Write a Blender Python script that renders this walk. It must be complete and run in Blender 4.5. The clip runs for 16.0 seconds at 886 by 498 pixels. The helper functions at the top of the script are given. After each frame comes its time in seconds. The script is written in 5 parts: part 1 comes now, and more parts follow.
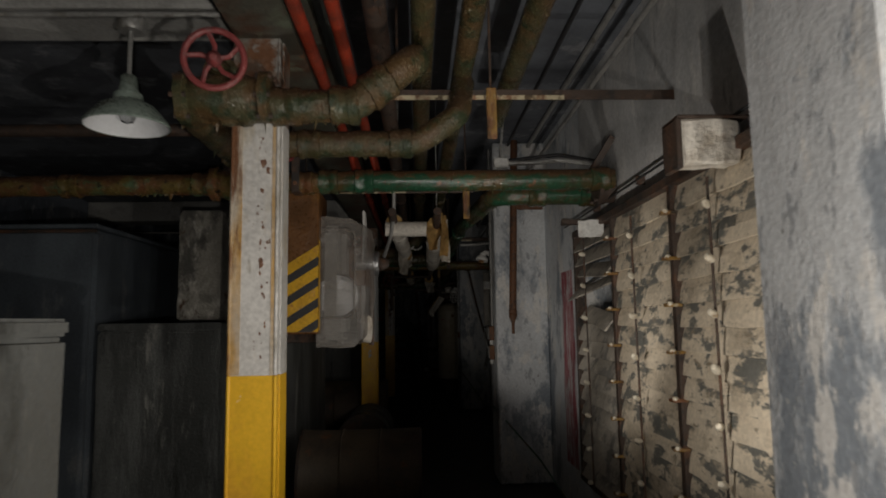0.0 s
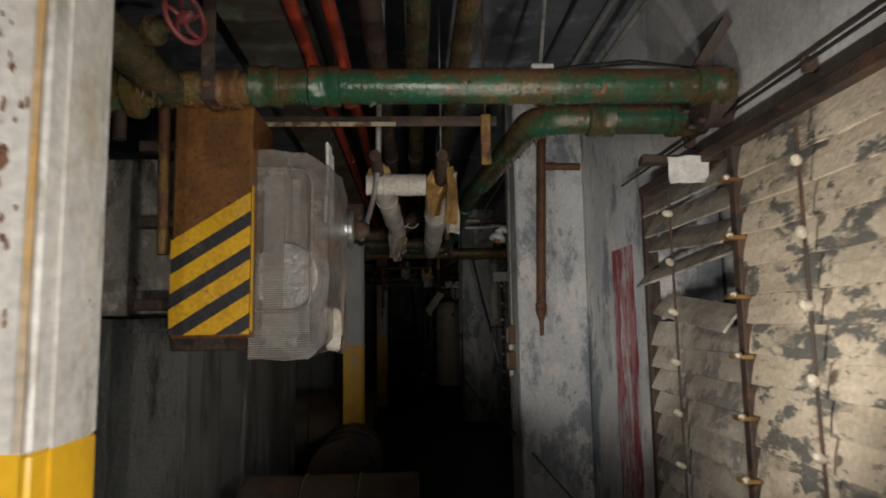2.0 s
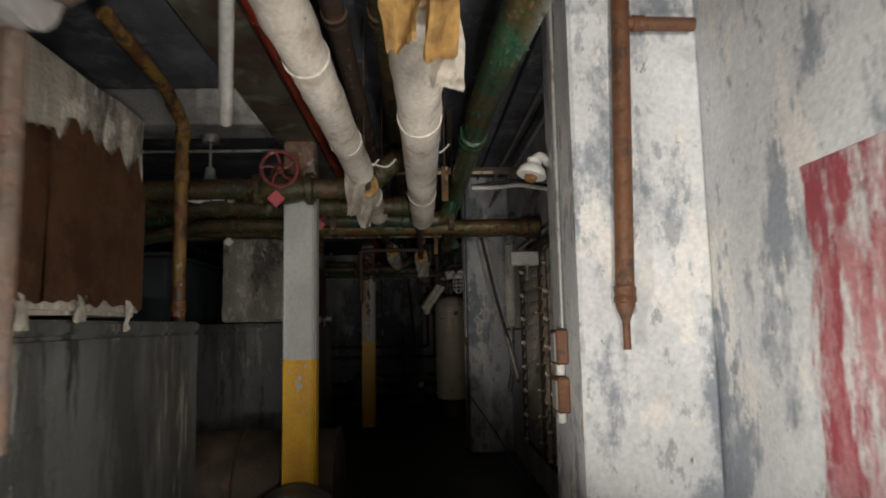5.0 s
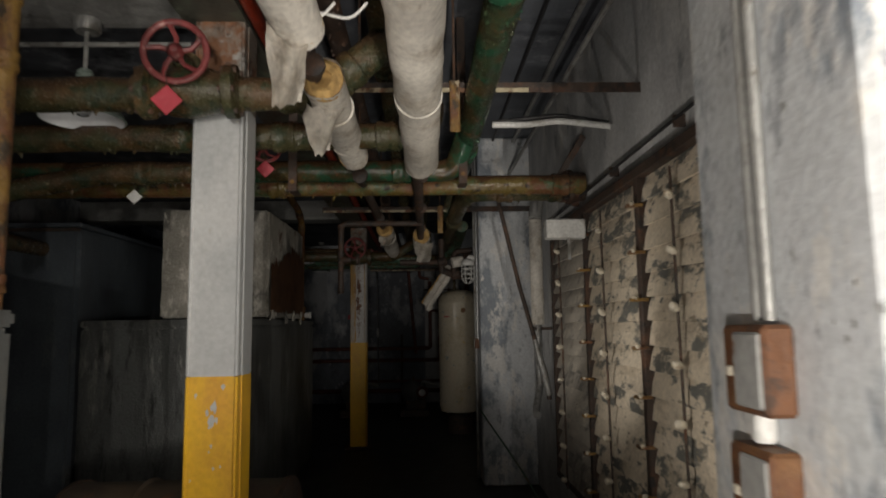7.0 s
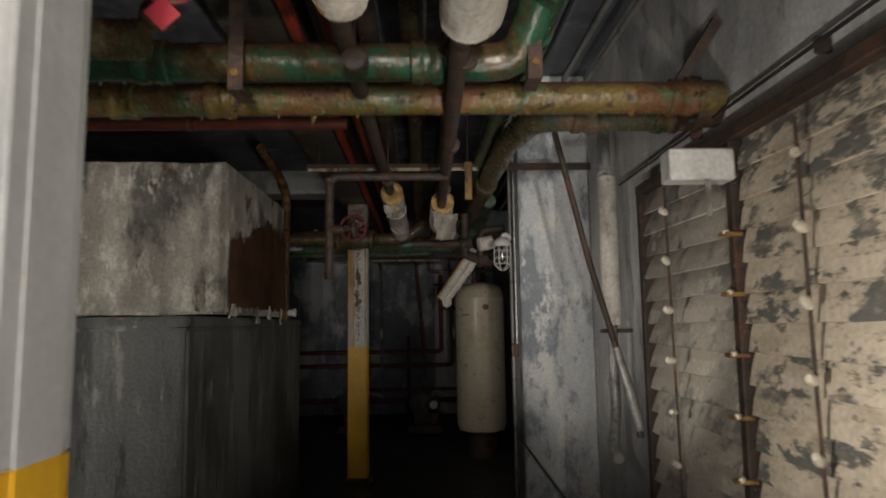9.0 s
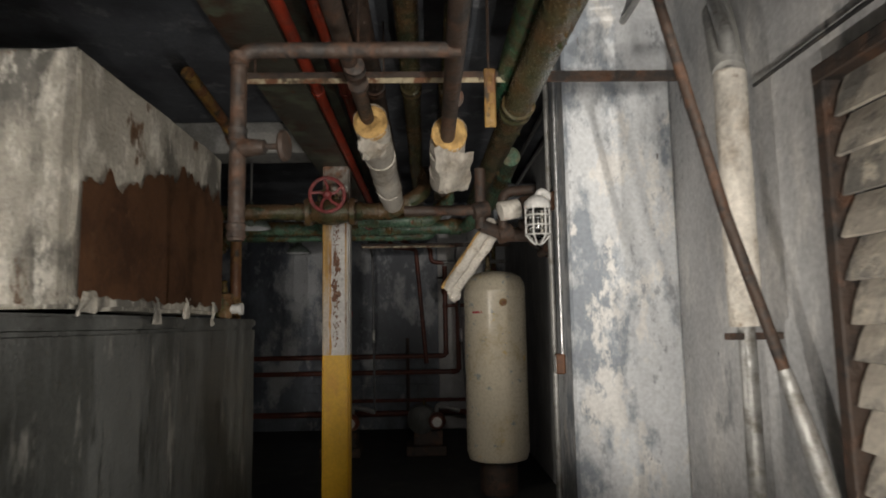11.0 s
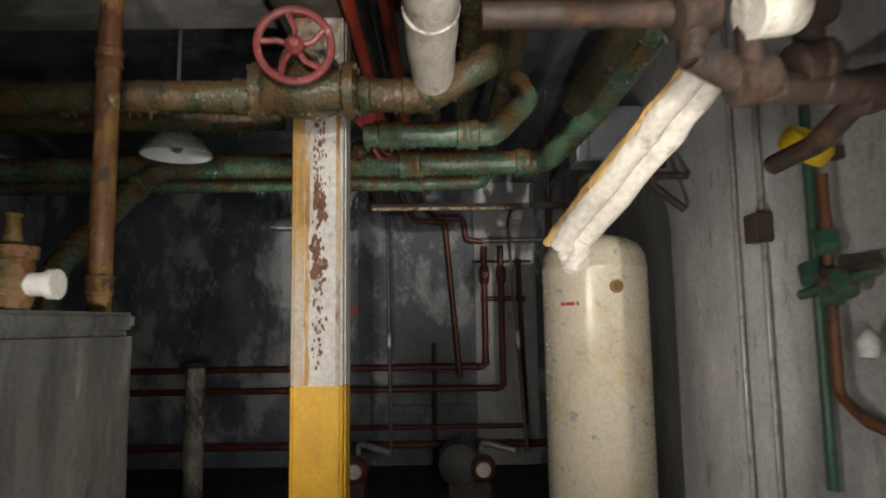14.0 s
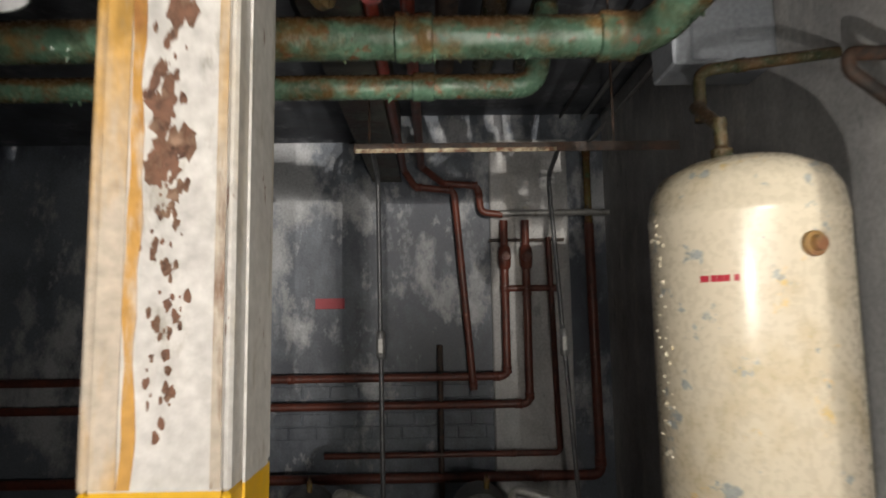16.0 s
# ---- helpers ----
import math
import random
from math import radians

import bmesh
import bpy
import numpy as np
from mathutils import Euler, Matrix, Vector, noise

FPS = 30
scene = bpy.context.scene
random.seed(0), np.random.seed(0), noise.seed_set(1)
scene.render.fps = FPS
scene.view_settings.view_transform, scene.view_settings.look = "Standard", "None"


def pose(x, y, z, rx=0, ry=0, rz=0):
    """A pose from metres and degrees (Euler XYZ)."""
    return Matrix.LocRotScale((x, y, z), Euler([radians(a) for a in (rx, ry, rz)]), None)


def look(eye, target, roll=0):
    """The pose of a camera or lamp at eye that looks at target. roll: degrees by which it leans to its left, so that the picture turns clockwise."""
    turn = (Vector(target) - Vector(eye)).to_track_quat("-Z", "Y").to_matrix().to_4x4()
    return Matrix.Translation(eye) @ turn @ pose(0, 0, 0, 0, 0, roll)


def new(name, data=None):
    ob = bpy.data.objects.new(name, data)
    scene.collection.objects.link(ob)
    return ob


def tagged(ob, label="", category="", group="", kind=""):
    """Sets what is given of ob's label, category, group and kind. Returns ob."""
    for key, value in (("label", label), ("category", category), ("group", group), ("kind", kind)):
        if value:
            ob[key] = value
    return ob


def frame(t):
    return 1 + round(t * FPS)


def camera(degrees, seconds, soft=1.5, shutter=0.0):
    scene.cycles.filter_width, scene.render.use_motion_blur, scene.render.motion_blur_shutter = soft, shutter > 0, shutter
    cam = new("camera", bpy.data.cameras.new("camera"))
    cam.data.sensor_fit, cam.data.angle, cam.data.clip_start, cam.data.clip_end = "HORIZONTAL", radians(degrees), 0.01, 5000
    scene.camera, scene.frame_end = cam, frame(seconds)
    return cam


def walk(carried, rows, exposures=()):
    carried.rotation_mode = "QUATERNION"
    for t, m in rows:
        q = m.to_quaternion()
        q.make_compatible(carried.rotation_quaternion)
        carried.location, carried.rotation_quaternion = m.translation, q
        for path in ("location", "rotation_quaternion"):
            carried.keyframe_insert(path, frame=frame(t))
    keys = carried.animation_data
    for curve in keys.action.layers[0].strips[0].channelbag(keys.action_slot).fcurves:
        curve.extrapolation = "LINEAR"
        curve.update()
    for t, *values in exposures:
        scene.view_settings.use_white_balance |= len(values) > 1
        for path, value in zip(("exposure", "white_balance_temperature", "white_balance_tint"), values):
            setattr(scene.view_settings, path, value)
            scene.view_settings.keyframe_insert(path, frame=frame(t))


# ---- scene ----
cam = camera(68.3, 16.0, soft=1.8, shutter=0.5)
METRES, EYE, TILT, LEAN, TURN = 11.55, 1.36, 0.3, 0.0, -2.3
ROWS = [
    (0.0, 0.0, 0.0, 0.0, 0.1, 6.17, 0.88),
    (0.5, 0.0002, 0.0315, 0.0003, 0.04, 6.19, 0.88),
    (1.0, -0.0062, 0.0634, 0.0002, -0.06, 6.2, 0.84),
    (1.5, -0.0051, 0.095, -0.0012, -0.16, 6.19, 0.83),
    (2.0, -0.0048, 0.1251, -0.0017, -0.24, 6.2, 0.9),
    (2.5, -0.0068, 0.1543, -0.0004, -0.28, 6.17, 0.96),
    (3.0, -0.0051, 0.1821, -0.0008, -0.34, 6.19, 1.03),
    (3.5, -0.0065, 0.2114, -0.003, -0.23, 6.22, 0.97),
    (4.0, -0.0043, 0.242, -0.0017, -0.02, 6.18, 1.08),
    (6.5, -0.0005, 0.3978, -0.0029, 0.34, 6.28, 0.92),
    (7.0, -0.002, 0.4305, -0.0047, 0.4, 6.28, 0.81),
    (7.5, -0.0075, 0.4617, -0.0047, 0.48, 6.28, 0.76),
    (8.0, -0.0147, 0.4912, -0.0041, 0.49, 6.31, 0.73),
    (8.5, -0.0143, 0.5225, -0.004, 0.54, 6.28, 0.78),
    (9.0, -0.017, 0.5562, -0.0048, 0.57, 6.24, 0.82),
    (11.5, -0.0205, 0.7127, -0.0048, 1.08, 6.19, 0.97),
    (12.0, -0.0268, 0.7456, -0.0041, 1.35, 6.18, 0.95),
    (12.5, -0.0278, 0.7777, -0.0046, 1.61, 6.15, 0.95),
    (13.0, -0.0348, 0.808, -0.0061, 1.76, 6.16, 0.88),
    (13.5, -0.0413, 0.8379, -0.0061, 1.88, 6.17, 0.84),
    (14.0, -0.0445, 0.8698, -0.0057, 1.95, 6.16, 0.83),
    (14.5, -0.0496, 0.9024, -0.0066, 1.95, 6.1, 0.9),
    (15.0, -0.0509, 0.9321, -0.0081, 1.96, 6.08, 0.89),
    (15.5, -0.0514, 0.9619, -0.0074, 1.82, 6.08, 0.87),
    (16.0, -0.0572, 0.9931, -0.0077, 1.53, 6.06, 0.87),
]
PATH_Y = [(r[0], METRES * r[2]) for r in ROWS]
# ---- light: fixed stand-ins for the lamp carried along the passage, as pairs of small lamps thrown at both sides that weaken ahead; the exposure follows
FALL = 0.52


def EXPOSE(t):
    return float(np.interp(t, (0, 3, 4, 6.5, 9, 11.5, 14, 16), (-2.65, -2.85, -2.7, -2.9, -3.2, -3.1, -3.5, -3.85)))


walk(cam, [(t, pose(0, 0, EYE, TILT, LEAN, TURN) @ pose(METRES * x, METRES * y, METRES * z, 90 + pitch, roll, yaw)) for t, x, y, z, yaw, pitch, roll in ROWS],
     [(t, EXPOSE(t) + FALL * y / math.log(2)) for t, y in PATH_Y])
world = bpy.data.worlds.new("world")
world.use_nodes = True
world.node_tree.nodes["Background"].inputs[0].default_value = (0.5, 0.55, 0.6, 1)
world.node_tree.nodes["Background"].inputs[1].default_value = 0.0
scene.world = world
LAMPS = ((0.3, -0.8, 1.0), (0.36, 0.3, 1.2), (0.36, 1.75, 1.0), (0.36, 3.0, 1.0), (0.36, 4.2, 0.9), (0.15, 5.0, 0.8), (0.36, 6.4, 1.0), (0.36, 7.7, 1.0), (0.36, 8.8, 1.0),
         (0.2, 9.8, 1.0), (0.1, 11.2, 0.9))
AIMS = ((-1.0, 0.7, 0.6, 117), (1.0, 0.8, 0.68, 118))


def lamp_stand_in(at, aim, cone, watts):
    lamp = bpy.data.lights.new("lamp_stand_in", "SPOT")
    lamp.energy, lamp.color = watts, (1.0, 0.925, 0.83)
    lamp.spot_size, lamp.spot_blend, lamp.shadow_soft_size = radians(cone), 0.5, 0.012
    new("lamp_stand_in", lamp).matrix_world = look(at, Vector(at) + Vector(aim))


for x, y, share in LAMPS:
    for ax, ay, az, cone in AIMS:
        side = 0.7 if ax < 0 and 3.5 < y < 9.2 else 1.0
        lamp_stand_in((x, y, 1.12), (ax, ay, az), cone, 330 * side * share * math.exp(-FALL * (y + 0.6)))
# two unpaired lamps added to brighten the far end, the tank and walls there
lamp_stand_in((0.15, 10.4, 1.12), (0.0, 3.0, 0.4), 100, 330 * 0.8 * math.exp(-FALL * 11))
lamp_stand_in((0.05, 11.9, 1.0), (0.8, 3.0, 0.5), 120, 330 * 2.6 * math.exp(-FALL * 12.2))


# ---- materials
def material(name, base, spots=(), rough=0.7, metal=0.0, bump=0.3, grain=0.18, streak=1.0, vary=0.0, fine=60.0, top=None, ragged=0.66):
    """base: colour; spots: (colour, noise scale, threshold, softness), laid over one another; streak under 1 draws them out upright; top: colour of rust and dust lying on upper sides."""
    m = bpy.data.materials.new(name)
    m.use_nodes = True
    nt = m.node_tree
    n, l = nt.nodes, nt.links
    bsdf = n["Principled BSDF"]
    geo = n.new("ShaderNodeNewGeometry")
    mp = n.new("ShaderNodeMapping")
    mp.inputs["Scale"].default_value = (1, 1, streak)
    l.new(geo.outputs["Position"], mp.inputs["Vector"])
    info = n.new("ShaderNodeObjectInfo")
    col = None
    height = None
    rgb = n.new("ShaderNodeRGB")
    rgb.outputs[0].default_value = (*base, 1)
    col = rgb.outputs[0]
    for k, (c, scale, thr, soft) in enumerate(spots):
        no = n.new("ShaderNodeTexNoise")
        no.noise_dimensions = "4D"
        no.inputs["Scale"].default_value, no.inputs["Detail"].default_value, no.inputs["Roughness"].default_value = scale, 8, ragged
        no.inputs["W"].default_value = 3.7 * k + len(name)
        l.new(mp.outputs[0], no.inputs["Vector"])
        if vary:
            ad = n.new("ShaderNodeMath")
            ad.operation = "MULTIPLY_ADD"
            ad.inputs[1].default_value, ad.inputs[2].default_value = vary * 10, 3.7 * k
            l.new(info.outputs["Random"], ad.inputs[0])
            l.new(ad.outputs[0], no.inputs["W"])
        ra = n.new("ShaderNodeMapRange")
        ra.inputs[1].default_value, ra.inputs[2].default_value = thr - soft, thr + soft
        l.new(no.outputs["Fac"], ra.inputs[0])
        mix = n.new("ShaderNodeMixRGB")
        l.new(ra.outputs[0], mix.inputs[0])
        l.new(col, mix.inputs[1])
        mix.inputs[2].default_value = (*c, 1)
        col = mix.outputs[0]
        if k == 0:
            height = ra.outputs[0]
    if top:
        xyz = n.new("ShaderNodeSeparateXYZ")
        l.new(geo.outputs["Normal"], xyz.inputs[0])
        dn = n.new("ShaderNodeTexNoise")
        dn.inputs["Scale"].default_value, dn.inputs["Detail"].default_value = 9, 6
        l.new(geo.outputs["Position"], dn.inputs["Vector"])
        da = n.new("ShaderNodeMath")
        da.operation = "MULTIPLY_ADD"
        da.inputs[1].default_value = 2.2
        l.new(dn.outputs["Fac"], da.inputs[0])
        l.new(xyz.outputs["Z"], da.inputs[2])
        dr = n.new("ShaderNodeMapRange")
        dr.inputs[1].default_value, dr.inputs[2].default_value = 1.25, 1.6
        l.new(da.outputs[0], dr.inputs[0])
        dm = n.new("ShaderNodeMixRGB")
        l.new(dr.outputs[0], dm.inputs[0])
        l.new(col, dm.inputs[1])
        dm.inputs[2].default_value = (*top, 1)
        col = dm.outputs[0]
    g = n.new("ShaderNodeTexNoise")
    g.inputs["Scale"].default_value, g.inputs["Detail"].default_value = fine, 6
    l.new(geo.outputs["Position"], g.inputs["Vector"])
    big = n.new("ShaderNodeTexNoise")
    big.inputs["Scale"].default_value, big.inputs["Detail"].default_value = 3.0, 5
    l.new(geo.outputs["Position"], big.inputs["Vector"])
    s = n.new("ShaderNodeMath")
    s.operation = "ADD"
    l.new(g.outputs["Fac"], s.inputs[0])
    l.new(big.outputs["Fac"], s.inputs[1])
    r2 = n.new("ShaderNodeMapRange")
    r2.inputs[1].default_value, r2.inputs[2].default_value, r2.inputs[3].default_value, r2.inputs[4].default_value = 0.6, 1.4, 1 - 2 * grain, 1 + 1.2 * grain
    l.new(s.outputs[0], r2.inputs[0])
    mu = n.new("ShaderNodeMixRGB")
    mu.blend_type = "MULTIPLY"
    mu.inputs[0].default_value = 1
    l.new(col, mu.inputs[1])
    l.new(r2.outputs[0], mu.inputs[2])
    l.new(mu.outputs[0], bsdf.inputs["Base Color"])
    rr = n.new("ShaderNodeMapRange")
    rr.inputs[3].default_value, rr.inputs[4].default_value = max(rough - 0.18, 0.03), min(rough + 0.15, 1)
    l.new(g.outputs["Fac"], rr.inputs[0])
    l.new(rr.outputs[0], bsdf.inputs["Roughness"])
    bsdf.inputs["Metallic"].default_value = metal
    bp = n.new("ShaderNodeBump")
    bp.inputs["Strength"].default_value, bp.inputs["Distance"].default_value = bump, 0.006
    if height is not None:
        hs = n.new("ShaderNodeMath")
        hs.operation = "MULTIPLY_ADD"
        hs.inputs[1].default_value = -0.7
        l.new(height, hs.inputs[0])
        l.new(g.outputs["Fac"], hs.inputs[2])
        l.new(hs.outputs[0], bp.inputs["Height"])
    else:
        l.new(g.outputs["Fac"], bp.inputs["Height"])
    l.new(bp.outputs[0], bsdf.inputs["Normal"])
    return m


RUST, DARKRUST = (0.17, 0.075, 0.035), (0.07, 0.038, 0.025)
plaster = material("peeling_plaster", (0.64, 0.665, 0.69), [((0.29, 0.325, 0.37), 2.4, 0.54, 0.03), ((0.74, 0.735, 0.72), 6, 0.56, 0.02), ((0.38, 0.40, 0.43), 13, 0.60, 0.02), ((0.17, 0.165, 0.16), 21, 0.66, 0.02)], 0.75, streak=0.5, bump=0.35, grain=0.14, ragged=0.7)
plaster_grey = material("grey_plaster", (0.58, 0.58, 0.58), [((0.43, 0.44, 0.45), 2.0, 0.52, 0.10), ((0.68, 0.67, 0.65), 4, 0.57, 0.05), ((0.30, 0.31, 0.32), 7, 0.62, 0.03), ((0.16, 0.16, 0.17), 16, 0.67, 0.02)], 0.75, streak=0.35, ragged=0.7)
plaster_blue = material("blue_grey_damp_wall", (0.17, 0.195, 0.235), [((0.085, 0.10, 0.13), 1.0, 0.51, 0.05), ((0.48, 0.50, 0.53), 1.7, 0.55, 0.04), ((0.36, 0.38, 0.41), 7, 0.62, 0.03)], 0.5, streak=0.6, bump=0.4, ragged=0.68)
ceiling_m = material("ceiling_concrete", (0.14, 0.155, 0.18), [((0.08, 0.085, 0.10), 1.5, 0.5, 0.1), ((0.26, 0.27, 0.29), 5, 0.60, 0.06)], 0.8)
floor_m = material("wet_dark_floor", (0.035, 0.033, 0.03), [((0.02, 0.02, 0.02), 2, 0.5, 0.1), ((0.075, 0.07, 0.062), 6, 0.6, 0.06)], 0.55, bump=0.4)
concrete = material("stained_dark_concrete", (0.115, 0.122, 0.12), [((0.06, 0.064, 0.062), 3.5, 0.51, 0.05), ((0.24, 0.24, 0.225), 6, 0.60, 0.03), ((0.03, 0.032, 0.03), 11, 0.60, 0.04), ((0.30, 0.30, 0.28), 26, 0.67, 0.02)], 0.5, streak=0.22, bump=0.5, ragged=0.72)
blue_tank = material("blue_grey_tank_paint", (0.10, 0.12, 0.14), [((0.06, 0.07, 0.085), 2.2, 0.52, 0.1), ((0.16, 0.17, 0.18), 7, 0.62, 0.05)], 0.5, streak=0.4)
white_post = material("chipped_white_paint", (0.60, 0.59, 0.57), [((0.52, 0.46, 0.36), 5, 0.60, 0.06), ((0.42, 0.40, 0.36), 16, 0.60, 0.03), (RUST, 34, 0.655, 0.015)], 0.4, streak=0.35, bump=0.2, vary=1)
clean_post = material("grey_white_paint", (0.44, 0.455, 0.46), [((0.52, 0.53, 0.53), 4, 0.55, 0.05), ((0.35, 0.30, 0.2), 14, 0.68, 0.02)], 0.42, streak=0.35, bump=0.08, grain=0.1)
yellow = material("yellow_post_paint", (0.72, 0.42, 0.02), [((0.62, 0.32, 0.03), 5, 0.57, 0.08), ((0.85, 0.75, 0.6), 22, 0.70, 0.01)], 0.38, streak=0.5, bump=0.08, grain=0.1)
post_edge = material("rusty_post_edge", (0.50, 0.44, 0.36), [((0.50, 0.29, 0.07), 5, 0.51, 0.06), (RUST, 12, 0.58, 0.04)], 0.5, streak=0.2, bump=0.2)
rust = material("rusted_iron", (0.062, 0.042, 0.032), [((0.12, 0.06, 0.035), 9, 0.56, 0.06), ((0.03, 0.026, 0.024), 14, 0.56, 0.05), ((0.20, 0.16, 0.13), 30, 0.68, 0.02)], 0.6, bump=0.7)
rust_bright = material("orange_rust", (0.15, 0.065, 0.03), [((0.24, 0.12, 0.05), 8, 0.60, 0.06), (DARKRUST, 14, 0.57, 0.04)], 0.6, bump=0.6)
ochre = material("ochre_rust_pipe", (0.30, 0.18, 0.05), [(RUST, 7, 0.50, 0.05), ((0.06, 0.045, 0.03), 13, 0.57, 0.03), ((0.45, 0.38, 0.26), 17, 0.64, 0.02)], 0.42, bump=0.9, streak=0.6)
green = material("green_pipe_paint", (0.024, 0.085, 0.046), [((0.085, 0.06, 0.025), 4, 0.52, 0.05), ((0.045, 0.05, 0.026), 10, 0.55, 0.04), (RUST, 20, 0.62, 0.03)], 0.24, bump=0.45, top=(0.11, 0.062, 0.03))
olive = material("olive_grimy_pipe", (0.066, 0.062, 0.030), [((0.10, 0.062, 0.028), 6, 0.51, 0.06), ((0.035, 0.047, 0.024), 13, 0.55, 0.04), ((0.22, 0.19, 0.12), 26, 0.65, 0.02)], 0.25, bump=0.9, fine=90, top=(0.085, 0.052, 0.028))
teal = material("faded_teal_pipe", (0.10, 0.185, 0.125), [((0.15, 0.095, 0.035), 5, 0.53, 0.05), ((0.075, 0.12, 0.075), 12, 0.54, 0.05), (RUST, 20, 0.61, 0.03)], 0.28, bump=0.6, top=(0.15, 0.09, 0.04))
brassy = material("olive_brass_pipe", (0.15, 0.11, 0.035), [(RUST, 6, 0.53, 0.06), ((0.09, 0.14, 0.07), 7, 0.57, 0.04), ((0.04, 0.03, 0.02), 18, 0.60, 0.03)], 0.24, bump=0.9, top=(0.10, 0.055, 0.028))
red = material("red_pipe_paint", (0.36, 0.045, 0.02), [((0.2, 0.04, 0.025), 7, 0.55, 0.06), ((0.05, 0.03, 0.03), 18, 0.66, 0.03)], 0.4)
oxide = material("red_oxide_pipe", (0.17, 0.048, 0.03), [((0.1, 0.035, 0.027), 7, 0.54, 0.06), ((0.3, 0.13, 0.09), 18, 0.66, 0.03)], 0.42)
wheel_red = material("faded_red_handwheel", (0.22, 0.045, 0.045), [((0.15, 0.05, 0.05), 20, 0.56, 0.05), ((0.4, 0.2, 0.18), 30, 0.62, 0.04)], 0.5)
tag_red = material("red_plastic_tag", (0.42, 0.03, 0.05), rough=0.45, grain=0.08)
slat_m = material("cream_flaking_slat", (0.70, 0.61, 0.48), [((0.17, 0.17, 0.155), 4.5, 0.535, 0.015), ((0.55, 0.47, 0.36), 5, 0.57, 0.05), ((0.32, 0.27, 0.2), 14, 0.61, 0.02), ((0.15, 0.10, 0.06), 26, 0.66, 0.02)], 0.7, vary=1, bump=0.5, ragged=0.68, streak=2.0)
slat_grey = material("grey_dusty_slat", (0.46, 0.42, 0.36), [((0.24, 0.23, 0.21), 6, 0.55, 0.04), ((0.60, 0.55, 0.46), 9, 0.6, 0.03), ((0.12, 0.08, 0.05), 22, 0.66, 0.02)], 0.75, vary=1, bump=0.5)
knob_m = material("white_ceramic_knob", (0.72, 0.66, 0.54), [((0.45, 0.33, 0.2), 30, 0.6, 0.05)], 0.4)
canvas = material("white_canvas_lagging", (0.74, 0.70, 0.63), [((0.50, 0.44, 0.36), 5, 0.57, 0.06), ((0.36, 0.29, 0.22), 14, 0.63, 0.04), ((0.25, 0.2, 0.15), 24, 0.69, 0.03)], 0.85, bump=0.8, ragged=0.7)
grey_wrap = material("grey_canvas_lagging", (0.42, 0.42, 0.40), [((0.3, 0.3, 0.29), 6, 0.55, 0.07)], 0.8, bump=0.5)
foam = material("orange_glass_wool", (0.62, 0.40, 0.15), [((0.42, 0.26, 0.1), 18, 0.55, 0.06)], 0.95, bump=0.9)
tank_m = material("cream_tank_paint", (0.56, 0.505, 0.395), [((0.47, 0.40, 0.27), 3.5, 0.58, 0.05), ((0.31, 0.33, 0.32), 11, 0.61, 0.012), ((0.60, 0.42, 0.14), 8, 0.65, 0.03)], 0.3, bump=0.04, grain=0.04, ragged=0.66)
lag_box = material("peeling_lagging_cement", (0.40, 0.38, 0.33), [((0.15, 0.145, 0.13), 2.6, 0.54, 0.03), ((0.62, 0.60, 0.54), 14, 0.56, 0.04), ((0.12, 0.07, 0.04), 5, 0.62, 0.02)], 0.6, bump=1.0, streak=0.5)
brown_patch = material("exposed_brown_fibre", (0.17, 0.08, 0.038), [((0.09, 0.04, 0.02), 5, 0.55, 0.08), ((0.19, 0.10, 0.05), 12, 0.62, 0.05)], 0.85)
haz_brown = material("brown_painted_steel", (0.17, 0.075, 0.025), [((0.12, 0.055, 0.02), 5, 0.55, 0.06), ((0.22, 0.11, 0.03), 9, 0.6, 0.05)], 0.33)
haz_yellow = material("hazard_yellow", (0.70, 0.40, 0.02), [((0.45, 0.2, 0.03), 12, 0.60, 0.04), ((0.55, 0.3, 0.02), 5, 0.55, 0.06)], 0.35)
haz_black = material("hazard_black", (0.032, 0.032, 0.035), [((0.07, 0.055, 0.04), 12, 0.6, 0.05)], 0.4)
enamel = material("green_grey_enamel", (0.22, 0.27, 0.24), [((0.13, 0.15, 0.13), 8, 0.58, 0.05)], 0.3)
enamel_white = material("white_enamel", (0.75, 0.77, 0.80), rough=0.2, grain=0.06)
galv = material("galvanised_steel", (0.50, 0.51, 0.52), [((0.35, 0.36, 0.37), 12, 0.55, 0.05)], 0.35, metal=0.8)
steel_grey = material("grey_conduit", (0.34, 0.34, 0.33), [((0.2, 0.19, 0.17), 12, 0.58, 0.05)], 0.42, metal=0.3)
white_metal = material("white_painted_metal", (0.70, 0.70, 0.68), [((0.5, 0.48, 0.44), 8, 0.6, 0.05)], 0.5)
black_rubber = material("black_hose", (0.025, 0.025, 0.027), [((0.06, 0.055, 0.05), 12, 0.6, 0.05)], 0.5)
girder_m = material("grimy_green_girder", (0.075, 0.075, 0.06), [(DARKRUST, 4, 0.54, 0.06), ((0.12, 0.14, 0.10), 8, 0.58, 0.05), (RUST, 14, 0.64, 0.03)], 0.5, bump=0.6)
beam_white = material("whitewashed_beam", (0.33, 0.33, 0.32), [((0.22, 0.22, 0.21), 4, 0.56, 0.06), (RUST, 16, 0.68, 0.03)], 0.8)
redmark = material("red_wall_paint", (0.30, 0.055, 0.075), [((0.60, 0.60, 0.61), 7, 0.505, 0.04), ((0.45, 0.20, 0.215), 13, 0.52, 0.06), ((0.20, 0.03, 0.045), 9, 0.60, 0.05)], 0.75, streak=0.3, ragged=0.74)
